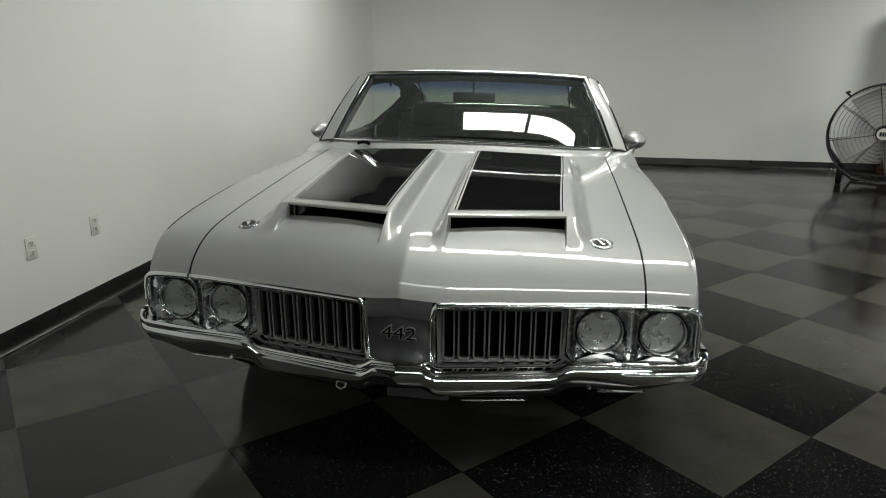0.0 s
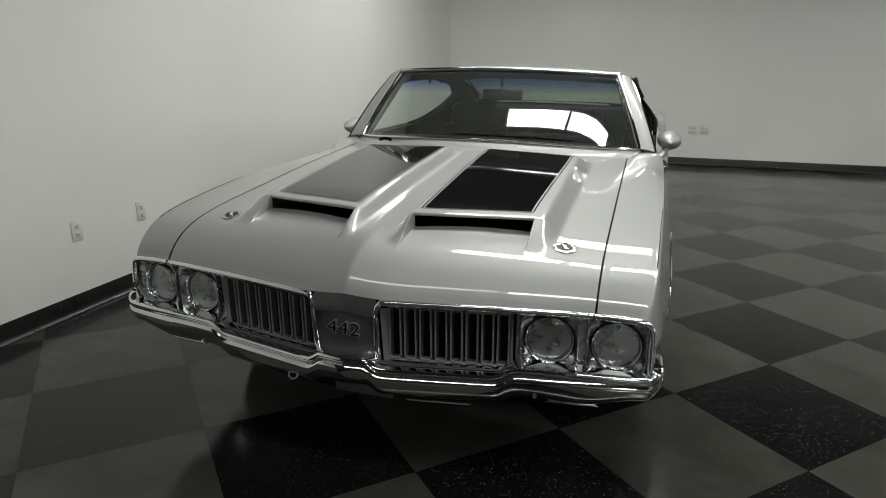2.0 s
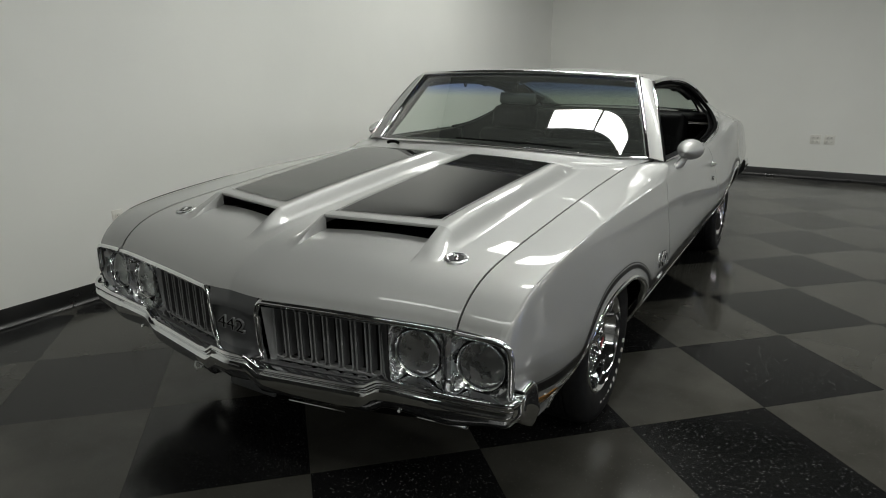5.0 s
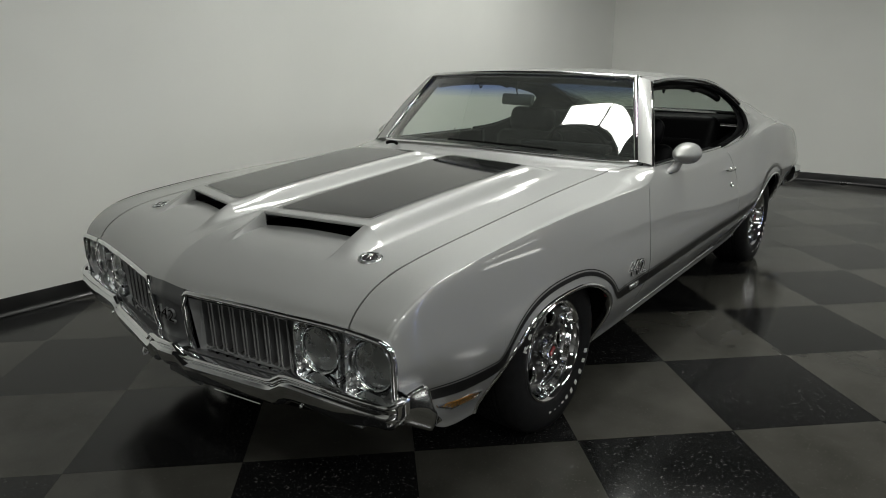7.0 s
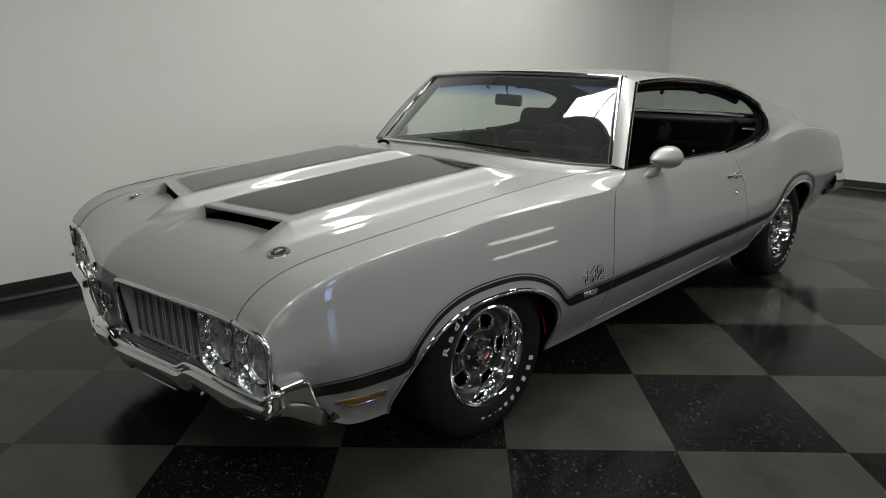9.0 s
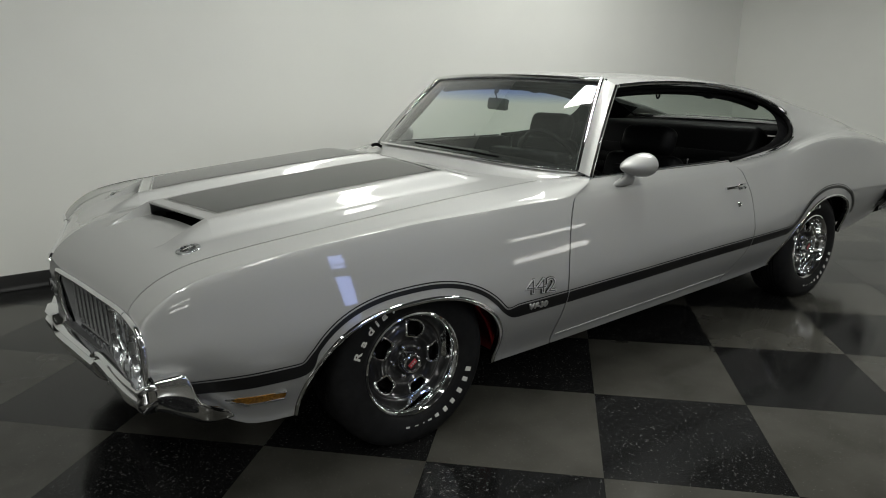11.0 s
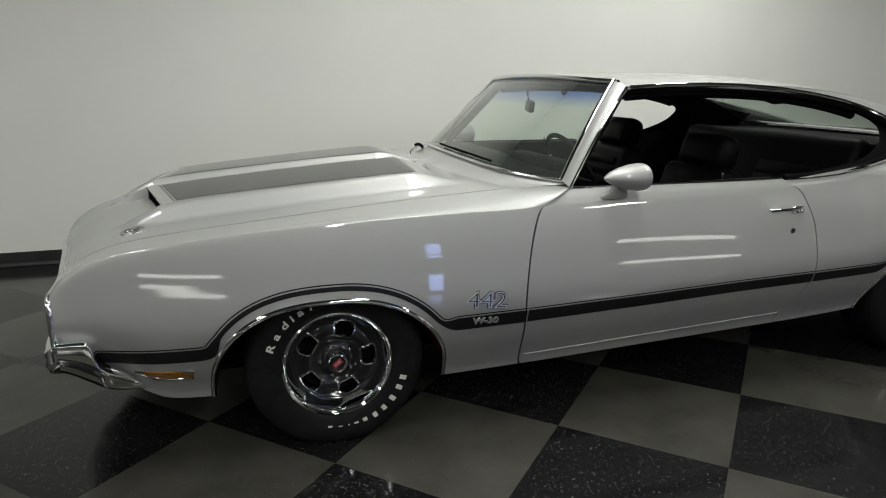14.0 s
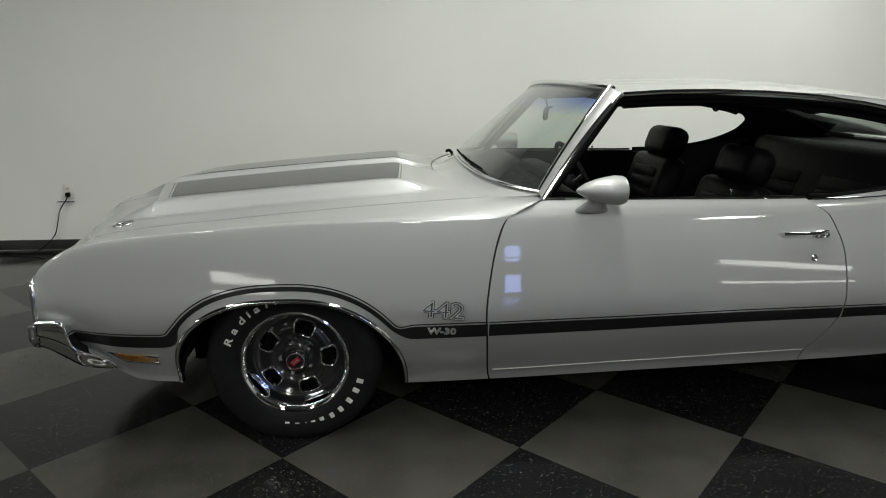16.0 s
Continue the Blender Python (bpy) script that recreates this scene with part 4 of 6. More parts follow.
# tail panel with bumper
verts = []
for i in range(25):
    u = -1 + i / 12
    for y, z in ((4.03, 0.845), (4.055, 0.79), (4.06, 0.65), (4.03, 0.50), (3.98, 0.40)):
        verts.append(lean((0.86 * u, y - 0.03 * u * u, z)))
mesh_object("tail_panel", verts, grid_faces(4, 24), PAINT, car)
rear_path = []
for k in range(33):
    u = -1 + k / 16
    x = 0.93 * u
    y = 4.085 - 0.035 * u * u - 0.10 * max(0, abs(u) - 0.93) / 0.07
    rear_path.append((lean((x, y, 0.53)), (0.5 * max(0, (abs(u) - 0.9) * 10) * (1 if u > 0 else -1), 1, 0)))
rear_path = [(lean((-0.955, 3.72, 0.545)), (-1, 0, 0)), (lean((-0.955, 3.92, 0.535)), (-1, 0.2, 0))] + rear_path + [(lean((0.955, 3.92, 0.535)), (1, 0.2, 0)), (lean((0.955, 3.72, 0.545)), (1, 0, 0))]
part("rear_bumper", sweep(rear_path, [(-0.05, 0.04), (0.0, 0.045), (0.012, 0.03), (0.015, 0.0), (0.005, -0.05), (-0.03, -0.09), (-0.06, -0.1)]), CHROME, car, "chrome rear bumper")
for side in (1, -1):
    part("tail_lamp", rbox(0.24, 0.03, 0.12, 0.02, 3, Matrix.Translation(lean((side * 0.68, 4.055, 0.68)))), RED_EMBLEM, car, "red tail lamp")

# ---- front end ----
# bright moulding along the hood and fender lip, dropping beside the lamps
lipz = 0.647
path = [(x, hood_front(x) - 0.006, lipz) for x in even(0.112, 0.752, 26)]
hood_lip = [lean(p) for p in path]
for side in (1, -1):
    sp = lambda pts: [(side * p[0], p[1], p[2] + (LEAN_BODY * p[0] - LEAN_BODY * side * p[0])) for p in pts]
    part("grille_moulding", tube(sp([lean((0.106, -0.985, 0.428)), lean((0.106, -1.0, 0.50)), lean((0.107, -1.008, 0.60)), lean((0.110, -1.006, 0.636)), lean((0.125, -1.004, lipz))] + hood_lip[1:]), 0.0105, 10, flat=0.9), CHROME, car, "chrome grille and hood lip moulding")
    fl = [(0.760, hood_front(0.757) - 0.006, lipz), (0.82, -0.888, lipz), (0.88, -0.886, lipz - 0.001), (0.905, -0.884, lipz - 0.006), (0.918, -0.882, 0.630), (0.924, -0.880, 0.600), (0.926, -0.880, 0.55), (0.926, -0.880, 0.485)]
    part("headlamp_moulding", tube(sp([lean(p) for p in fl]), 0.0105, 10), CHROME, car, "chrome headlamp surround moulding")

    # lamp housing: a bright plate with two squared bezels
    housing_y = lambda x: -0.900 + 0.115 * (x - 0.53)
    b = bmesh.new()
    vs_, cols = [], even(0.525, 0.922, 10)
    for x in cols:
        for z in even(0.452, 0.646, 6):
            vs_.append(b.verts.new(lean((side * x, housing_y(x) + 0.014, z))))
    for f in grid_faces(6, 10, flip=side > 0):
        b.faces.new([vs_[i] for i in f])
    part("lamp_housing", b, SATIN, car, "silver lamp housing")
    for lx in (0.628, 0.825):
        cy = housing_y(lx)
        # squared bezel: rounded square outside, round opening inside, dished
        m = Matrix.Translation(lean((side * lx, cy, 0.550))) @ Euler((radians(90), 0, radians(side * 6))).to_matrix().to_4x4()
        b = bmesh.new()
        rings, n = [], 56
        for half, r, h, sq in ((0.090, 0, -0.03, 1), (0.090, 0, 0.008, 1), (0.088, 0, 0.012, 1), (0.0855, 0, 0.0125, 1), (0.083, 0, 0.009, 1), (0.080, 0, -0.002, 1), (0, 0.0795, -0.010, 0), (0, 0.0775, -0.014, 0), (0, 0.076, -0.03, 0)):
            ring = []
            for k in range(n):
                a = 2 * math.pi * k / n
                c, s_ = math.cos(a), math.sin(a)
                rr = half / (abs(c) ** 6 + abs(s_) ** 6) ** (1 / 6) if sq else r
                ring.append(b.verts.new(m @ Vector((rr * c, rr * s_, h))))
            rings.append(ring)
        for p, q in zip(rings, rings[1:]):
            for k in range(n):
                b.faces.new((p[k], p[(k + 1) % n], q[(k + 1) % n], q[k]))
        lamp = part("headlamp", b, BEZEL, car, "silver squared headlamp bezel")
        part("lamp_ring", lathe([(0.0735, -0.012), (0.0738, -0.001), (0.0725, 0.002), (0.0705, 0.0), (0.0698, -0.008)], 48, m), CHROME, lamp, "chrome retaining ring")
        # dark ring drawn where the gap round the lens lies in shade
        part("lens_gap_ring", lathe([(0.072, -0.011), (0.079, -0.011)], 40, m), RUBBER, lamp, "black ring standing in for the shaded gap round the lens")
        b = lathe([(0.070, 0.0)] + [(0.070 * k / 22, 0.0) for k in range(21, 0, -1)] + [(0.0005, 0.0)], 120)
        for v in b.verts:  # deep bowl whose upright flutes break the room into streaks
            r = math.hypot(v.co.x, v.co.y) / 0.070
            v.co.z = -0.006 - 0.060 * (1 - r ** 2.2) + 0.0035 * math.sin(v.co.x * 330 + 1.5 * math.sin(v.co.y * 90)) * (1 - r ** 6)
            v.co = m @ v.co
        part("reflector", b, REFLECTOR, lamp, "silver lamp reflector")
        part("bulb_shield", lathe([(0.0005, -0.030), (0.006, -0.031), (0.010, -0.036), (0.011, -0.044), (0.010, -0.062)], 20, m), CHROME, lamp)
        b = lathe([(0.070 * k, 0.0) for k in (1, 0.96, 0.9, 0.82, 0.72, 0.6, 0.48, 0.36, 0.24, 0.12, 0.007)], 96, Matrix())
        for v in b.verts:  # domed glass
            r = math.hypot(v.co.x, v.co.y) / 0.070
            v.co.z = -0.004 + 0.0175 * (1 - r * r)
            v.co = m @ v.co
        lens = part("lens", b, LENS, lamp, "clear domed glass lens")
        lens.visible_shadow = False

    # grille shell and its looped bars
    gp = lambda x, z, d=0.0: lean((side * x, -0.968 + 0.165 * (x - 0.12) + 0.05 * (0.62 - z) * 0.5 + d, z))
    vs2 = []
    for x, z, d in ((0.118, 0.432, -0.01), (0.118, 0.628, -0.03), (0.520, 0.628, -0.012), (0.520, 0.438, 0.0)):
        vs2 += [gp(x, z, d), gp(x + (0.012 if x < 0.3 else -0.012), z + (0.012 if z < 0.5 else -0.012), 0.006), gp(x + (0.012 if x < 0.3 else -0.012), z + (0.012 if z < 0.5 else -0.012), 0.09)]
    ff = []
    for k in range(4):
        a, c = 3 * k, 3 * ((k + 1) % 4)
        for q in (0, 1):
            f = (a + q, c + q, c + q + 1, a + q + 1)
            ff.append(f if side > 0 else f[::-1])
    ff.append((2, 5, 8, 11) if side < 0 else (11, 8, 5, 2))
    grille = mesh_object("grille", vs2, ff, GRILLE_BAR, car, "silver grey grille shell", smooth=False)
    for k in range(8):
        xa = 0.134 + 0.0482 * k
        xb = xa + 0.034
        pts = []
        zt, zb_, r = 0.616, 0.450, 0.011
        for cx, cz, a0 in ((xb - r, zt - 0.002, 0), (xa + r, zt - 0.002, 90), (xa + r, zb_ + r, 180), (xb - r, zb_ + r, 270)):
            for q in (0, 30, 60, 90):
                a = radians(a0 + q)
                pts.append(gp(cx + r * math.cos(a), cz + r * math.sin(a), 0.002))
        part("grille_bar", tube(pts, 0.0031, 6, closed=True), GRILLE_BAR, grille, "silver grey looped grille bar")
        for x in (xa, xb):
            q = [gp(x, zb_ + 0.006, 0.003), gp(x, zt, 0.003), gp(x, zt, 0.032), gp(x, zb_ + 0.006, 0.032)]
            solid(mesh_object("grille_fin", q, [(0, 1, 2, 3)], GRILLE_GREY, grille, smooth=False), 0.002)
    mesh_object("grille_back", [gp(0.13, 0.44, 0.034), gp(0.51, 0.44, 0.034), gp(0.51, 0.62, 0.034), gp(0.13, 0.62, 0.034)], [(0, 1, 2, 3) if side > 0 else (3, 2, 1, 0)], BLACK, grille, "black backing", smooth=False)

# painted nose plate between the grilles, with a centre crease
verts = []
for j in range(9):
    z = 0.425 + 0.195 * j / 8
    for i in range(17):
        u = -1 + i / 8
        verts.append(lean((0.104 * u, -1.022 + 0.026 * abs(u) ** 1.3 + 0.10 * (0.62 - z) ** 1.5, z - 0.012 * abs(u))))
nose = solid(mesh_object("nose_plate", verts, grid_faces(16, 8), ARGENT, car, "dark grey nose plate"), 0.008)
# hood tip above the nose plate, its shade put in as dark grey
verts = []
for j in range(7):
    k = j / 6
    for i in range(17):
        u = -1 + i / 8
        x = 0.106 * u
        y = hood_front(abs(x)) - 0.012 * math.sin(k * math.pi / 2)
        verts.append(lean((x, y, 0.610 - 0.012 * abs(u) + (hood_base(x, hood_front(abs(x))) - 0.610 + 0.012 * abs(u)) * (1 - k) + 0.0)))
solid(mesh_object("hood_tip", verts, grid_faces(16, 6, True), ARGENT, hood, "nose of the hood, coloured dark grey for its shade"), 0.006)
for grow, depth, lift, mat, lab in ((0.0022, 0.004, 0.0, GRILLE_BAR, "grey edged 442 numerals on the nose plate"), (-0.0006, 0.0045, -0.0005, BLACK, "dark fill of the nose numerals")):
    me = text_mesh("442", 0.062, depth, grow)
    ob = new("nose_badge", me)
    me.materials.append(mat)
    ob.parent = nose
    ob.matrix_world = pose(0.004, -1.022 + lift, 0.553, 90, 0, 0) @ Matrix(((1.2, 0.14, 0, 0), (0, 0.95, 0, 0), (0, 0, 1, 0), (0, 0, 0, 1)))
    tagged(ob, lab)

# front bumper: stepped chrome bar with a keel, wrapping round the corners
bump_y = curve((0, -1.062), (0.12, -1.042), (0.3, -1.008), (0.5, -0.972), (0.56, -0.962), (0.8, -0.935), (0.93, -0.912))
bump_z = curve((0, 0.440), (0.085, 0.438), (0.108, 0.415), (0.13, 0.411), (0.48, 0.416), (0.500, 0.424), (0.53, 0.443), (0.56, 0.447), (0.93, 0.450))


def sweep_keel(path, profile):
    """Sweep the bumper section; its lower half grows shallower towards the corners."""
    b = bmesh.new()
    rings = []
    ease = lambda o: smooth(0.05, 0.8, abs(o[0]))  # the ridges fade out round the corner
    for p, low, dep, o in path:
        p, o = Vector(p), Vector(o).normalized()
        rings.append([b.verts.new(p + dep * (d * (1 - ease(o)) if -0.035 < h < 0.015 else d) * o + Vector((0, 0, h * (low if h < -0.016 else 1)))) for d, h in profile])
    for a, c in zip(rings, rings[1:]):
        for k in range(len(profile) - 1):
            b.faces.new((a[k], c[k], c[k + 1], a[k + 1]))
    return b


prof = [(-0.09, 0.029), (-0.035, 0.031), (-0.010, 0.031), (-0.003, 0.028), (0.0, 0.022), (-0.003, 0.014), (-0.011, 0.009), (-0.012, 0.004), (-0.003, -0.001), (0.002, -0.007), (0.001, -0.0155), (-0.003, -0.030), (-0.010, -0.048), (-0.020, -0.064), (-0.033, -0.075), (-0.06, -0.081), (-0.10, -0.083)]
half = [((x, bump_y(x), bump_z(x)), 1 + 0.06 * smooth(0.5, 0.7, x) - 0.42 * smooth(0.72, 0.9, x), 1 - 0.5 * smooth(0.6, 0.9, x), (0, -1, 0)) for x in even(0.0, 0.905, 46)]
y_c = bump_y(0.905) + 0.052
for q in even(8, 90, 9):  # rounded corner, then back along the fender
    a = radians(q - 90)
    half.append(((0.914 + 0.052 * math.cos(a), y_c + 0.052 * math.sin(a), 0.452 + 0.023 * smooth(0, 90, q)), 0.64 - 0.06 * smooth(0, 90, q), 0.5, (math.cos(a), math.sin(a), 0)))
path = [(lean((-p[0], p[1], p[2])), low, dep, (-o[0], o[1], 0)) for p, low, dep, o in half[:0:-1]] + [(lean(p), low, dep, o) for p, low, dep, o in half]
bumper = part("front_bumper", sweep_keel(path, prof), CHROME, car, "stepped chrome front bumper")
# grey sill between each grille and the bumper ledge
for side in (1, -1):
    verts = []
    for x in even(0.112, 0.520, 12):
        for y, z in ((bump_y(x) + 0.030, bump_z(x) + 0.0335), (-0.966 + 0.165 * (x - 0.12), 0.436), (-0.90, 0.440)):
            verts.append(lean((side * x, y, z)))
    solid(mesh_object("grille_sill", verts, grid_faces(2, 12, flip=side < 0), GRILLE_GREY, car, "silver grey sill under the grille"), 0.003)
for side in (1, -1):
    # side of the bumper, swept down into a tail along the fender
    top = curve((-0.88, 0.507), (-0.80, 0.506), (-0.785, 0.500), (-0.775, 0.485), (-0.768, 0.455), (-0.757, 0.418), (-0.735, 0.394), (-0.705, 0.368), (-0.68, 0.343), (-0.66, 0.324), (-0.646, 0.306))
    low_z = curve((-0.88, 0.410), (-0.85, 0.396), (-0.793, 0.358), (-0.734, 0.321), (-0.69, 0.302), (-0.66, 0.294), (-0.646, 0.296))
    crease = curve((-0.88, 0.455), (-0.83, 0.440), (-0.787, 0.417), (-0.74, 0.380), (-0.70, 0.344), (-0.669, 0.315), (-0.646, 0.301))
    out_x = curve((-0.88, 0.9645), (-0.85, 0.962), (-0.80, 0.961), (-0.77, 0.961), (-0.72, 0.960), (-0.67, 0.958), (-0.655, 0.955), (-0.646, 0.948))
    verts = []
    ys = joined(even(y_c - 0.004, -0.80, 5), even(-0.80, -0.75, 14), even(-0.75, -0.646, 14))
    # flat face above the crease (f from 2 to 1), then tucked under (f from 1 to 0)
    rim = ((-0.05, 2.0), (-0.010, 2.0), (-0.004, 1.965), (-0.001, 1.92), (0.0, 1.85), (0.0, 1.5), (0.0, 1.2), (-0.001, 1.06), (-0.003, 0.96), (-0.007, 0.72), (-0.013, 0.36), (-0.022, 0.06), (-0.034, 0.0), (-0.07, 0.0))
    for y in ys:
        for dx, f in rim:
            z = 0.007 + crease(y) + (f - 1) * (top(y) - crease(y) if f > 1 else crease(y) - low_z(y))
            hug = abs(on_side(y, max(crease(y), rocker_z(y) + 0.004), 0.0, 1)[0]) + 0.030
            k = smooth(-0.76, -0.65, y)
            verts.append(lean((side * (out_x(y) * (1 - k) + min(out_x(y), hug) * k + dx * (1 - 0.7 * k)), y, z)))
    mesh_object("bumper_tail", verts, grid_faces(len(rim) - 1, len(ys) - 1, flip=side < 0), CHROME, bumper, "chrome bumper side and tail along the fender")
    # small bumper bolt and parking lamp
    part("bumper_bolt", lathe([(0.0005, 0.002), (0.005, 0.0015), (0.0065, -0.002)], 16, Matrix.Translation(lean((side * 0.60, -0.945, 0.383))) @ Matrix.Rotation(radians(70), 4, "X")), CHROME, bumper)
    lamp = part("parking_lamp", rbox(0.15, 0.04, 0.034, 0.006, 2, Matrix.Translation(lean((side * 0.705, -0.862, 0.364))) @ Matrix.Rotation(side * 0.12, 4, "Z")), SATIN, car, "clear ribbed parking lamp")
    part("lamp_rim", rbox(0.160, 0.046, 0.006, 0.0025, 2, Matrix.Translation(lean((side * 0.705, -0.864, 0.347))) @ Matrix.Rotation(side * 0.12, 4, "Z")), CHROME, lamp, "chrome lamp rim")
# lower valance under the bumper
verts = []
for k in range(41):
    u = -1 + k / 20
    x = 0.80 * u
    y = bump_y(abs(x))
    for d, z in ((0.08, 0.35), (0.10, 0.31), (0.13, 0.285), (0.20, 0.270)):
        verts.append(lean((x, y + d, z + 0.075 * u ** 4)))
solid(mesh_object("valance", verts, grid_faces(3, 40, True), BLACK, car, "dark lower valance"), 0.006)
part("plate_bracket", rbox(0.20, 0.012, 0.048, 0.004, 2, Matrix.Translation(lean((0.06, -1.006, 0.352)))), ARGENT, car, "dark empty licence plate bracket")
part("bumper_strip", tube([lean((0.20 + 0.02 * k, -0.985 + 0.0036 * k, 0.322)) for k in range(11)], 0.003, 8), CHROME, car, "chrome strip under the bumper")
part("plate_clip", tube([lean((-0.205, -1.012, 0.375)), lean((-0.205, -1.022, 0.352)), lean((-0.19, -1.026, 0.345)), lean((-0.175, -1.022, 0.352)), lean((-0.175, -1.012, 0.375))], 0.003, 8), SATIN, car, "small chrome clip under the bumper")
# radiator bulkhead so that no light leaks through the nose
part("bulkhead", rbox(1.76, 0.02, 0.23, 0.0, 1, Matrix.Translation((0, -0.80, 0.51))), BLACK, car)

# ---- underbody ----
part("underbody", rbox(0.90, 4.5, 0.22, 0.03, 2, Matrix.Translation((0, 1.5, 0.33))), BLACK, car, "dark underbody")
part("floor_pan", rbox(1.76, 1.95, 0.14, 0.03, 2, Matrix.Translation((0, 1.42, 0.33))), BLACK, car)
part("trunk_pan", rbox(1.4, 0.7, 0.3, 0.03, 2, Matrix.Translation((0, 3.66, 0.5))), BLACK, car)
# added black panels that close off a bright sliver behind the rear wheels
for side in (1, -1):
    part("rear_inner_panel", rbox(0.02, 0.66, 0.34, 0.0, 1, Matrix.Translation((side * 0.84, 3.60, 0.56))), BLACK, car)
# added black blocks that hide the lit floor seen through the wheel wells
for side in (1, -1):
    for y in (0.0, WHEELBASE):
        part("well_blocker", rbox(0.02, 1.0, 0.56, 0.0, 1, Matrix.Translation((side * 0.455, y, 0.42))), BLACK, car)
        part("suspension", rbox(0.30, 0.16, 0.10, 0.02, 2, Matrix.Translation((side * 0.56, y, 0.22))), BLACK, car, "black arm added behind the wheel to block the lit floor")
part("engine_bay", rbox(0.9, 1.35, 0.35, 0.03, 2, Matrix.Translation((0, 0.0, 0.52))), BLACK, car)

# ---- wheels ----
TYRE_W, HUB_Z = 0.235, 0.307


def build_wheel():
    """Wheel about the local z axis, its face towards +z."""
    w = new("wheel")
    w.parent = car
    tagged(w, "black raised-letter tyre on a dark five-slot wheel with chrome trim ring")
    hw = TYRE_W / 2
    prof_t = [(0.192, hw - 0.022), (0.199, hw - 0.010), (0.215, hw - 0.004), (0.235, hw + 0.002), (0.262, hw + 0.004), (0.284, hw), (0.301, hw - 0.008), (0.313, hw - 0.020), (0.320, hw - 0.036), (0.3235, hw - 0.06)]
    groove = []
    for k in range(7):
        z = hw - 0.062 - k * (TYRE_W - 0.124) / 6
        groove += [(0.324, z + 0.008), (0.324, z + 0.003), (0.317, z + 0.002), (0.317, z - 0.002), (0.324, z - 0.003)]
    prof_t += groove + [(r, -h) for r, h in prof_t[::-1]]
    body = lathe(prof_t, 96)
    for v in body.verts:  # flat where it bears on the floor, bulging a little above that
        v.co.z *= 1 + 0.05 * smooth(-0.2, -0.30, v.co.y)
        v.co.y = max(v.co.y, -HUB_Z + 0.0006)
    part("tyre", body, RUBBER, w, "black tyre with raised white lettering")
    # raised white lettering: one word, then plain bars for the maker's marks
    def on_tyre(angle, r):
        return Matrix.Rotation(radians(angle - 90), 4, "Z") @ Matrix.Translation((0, r, hw + 0.003))

    for ch, ang in zip("Radial", (161, 150, 139, 131, 123, 114)):
        glyph = text_mesh(ch, 0.036, 0.0012, 0.0008)
        glyph.transform(on_tyre(ang - 3, 0.247) @ Matrix(((1.42, 0.12, 0, 0), (0, 1, 0, 0), (0, 0, 1, 0), (0, 0, 0, 1))))
        glyph.materials.append(WHITE_LETTER)
        ob = new("tyre_letter", glyph)
        ob.parent = w
        tagged(ob, "raised white letter on the tyre")
    for i, ang in enumerate((100, 93, 85, -18, -27.5, -38.5, -49.5, -59, -68.5, -76.5, -83, -90.5, -99.5)):
        bars = rbox((0.019, 0.006, 0.019)[i] if i < 3 else 0.017 if i != 10 else 0.006, 0.025 if i in (3, 4, 5, 8, 12) else 0.021 if i > 2 else 0.017, 0.003, 0.001, 1, on_tyre(ang, 0.247))
        part("tyre_mark", bars, WHITE_LETTER, w, "raised white mark on the tyre")
    zf = hw - 0.02
    part("trim_ring", lathe([(0.194, zf - 0.006), (0.200, zf + 0.006), (0.197, zf + 0.013), (0.191, zf + 0.015), (0.184, zf + 0.009), (0.179, zf - 0.004), (0.175, zf - 0.018), (0.171, zf - 0.034), (0.166, zf - 0.048), (0.160, zf - 0.056)], 72), CHROME, w, "chrome wheel trim ring")
    part("rim_barrel", lathe([(0.184, zf - 0.01), (0.174, zf - 0.06), (0.168, -hw + 0.02)], 48), WHEEL_GREY, w)
    # deep-set wheel disc with five slots, wider towards the rim
    nr, nt = 16, 200
    rr = even(0.040, 0.164, nr)
    b = bmesh.new()
    hgt = curve((0.036, zf - 0.030), (0.050, zf - 0.046), (0.072, zf - 0.050), (0.092, zf - 0.036), (0.115, zf - 0.032), (0.140, zf - 0.040), (0.156, zf - 0.054), (0.164, zf - 0.056))
    vv = [[b.verts.new((r * math.cos(2 * math.pi * k / nt), r * math.sin(2 * math.pi * k / nt), hgt(r))) for k in range(nt)] for r in rr]
    slot_r, slot_h = 0.120, 0.028

    def slot_half(k):
        """Half width of a slot at k from -1 (inner end) to 1 (outer end)."""
        return 0.033 + 0.007 * min(k + 0.35, 0.9)

    for i in range(nr):
        for k in range(nt):
            r = (rr[i] + rr[i + 1]) / 2
            ang = (360 * (k + 0.5) / nt - 2 + 36) % 72 - 36
            q = (r - slot_r) / slot_h
            if abs(q) < 1 and abs(radians(ang)) * r < slot_half(q) * (1 - abs(q) ** 4) ** 0.5:
                continue
            b.faces.new((vv[i][k], vv[i + 1][k], vv[i + 1][(k + 1) % nt], vv[i][(k + 1) % nt]))
    bmesh.ops.delete(b, geom=[v for v in b.verts if not v.link_faces], context="VERTS")
    solid(part("wheel_disc", b, WHEEL_GREY, w, "dark grey five-slot wheel disc"), 0.006)
    for s in range(5):
        a0 = radians(2 + 72 * s)
        rims = []
        for grow, lift in ((0.0055, 0.0), (0.0035, 0.0035), (-0.001, 0.003), (-0.0035, -0.004), (-0.004, -0.018)):
            ring = []
            for q in range(44):
                th = 2 * math.pi * q / 44
                c, s_ = math.cos(th), math.sin(th)
                k = math.copysign(abs(c) ** 0.5, c)
                r = slot_r + (slot_h + grow) * k
                half = (slot_half(k) + grow) * math.copysign(abs(s_) ** 0.5, s_)
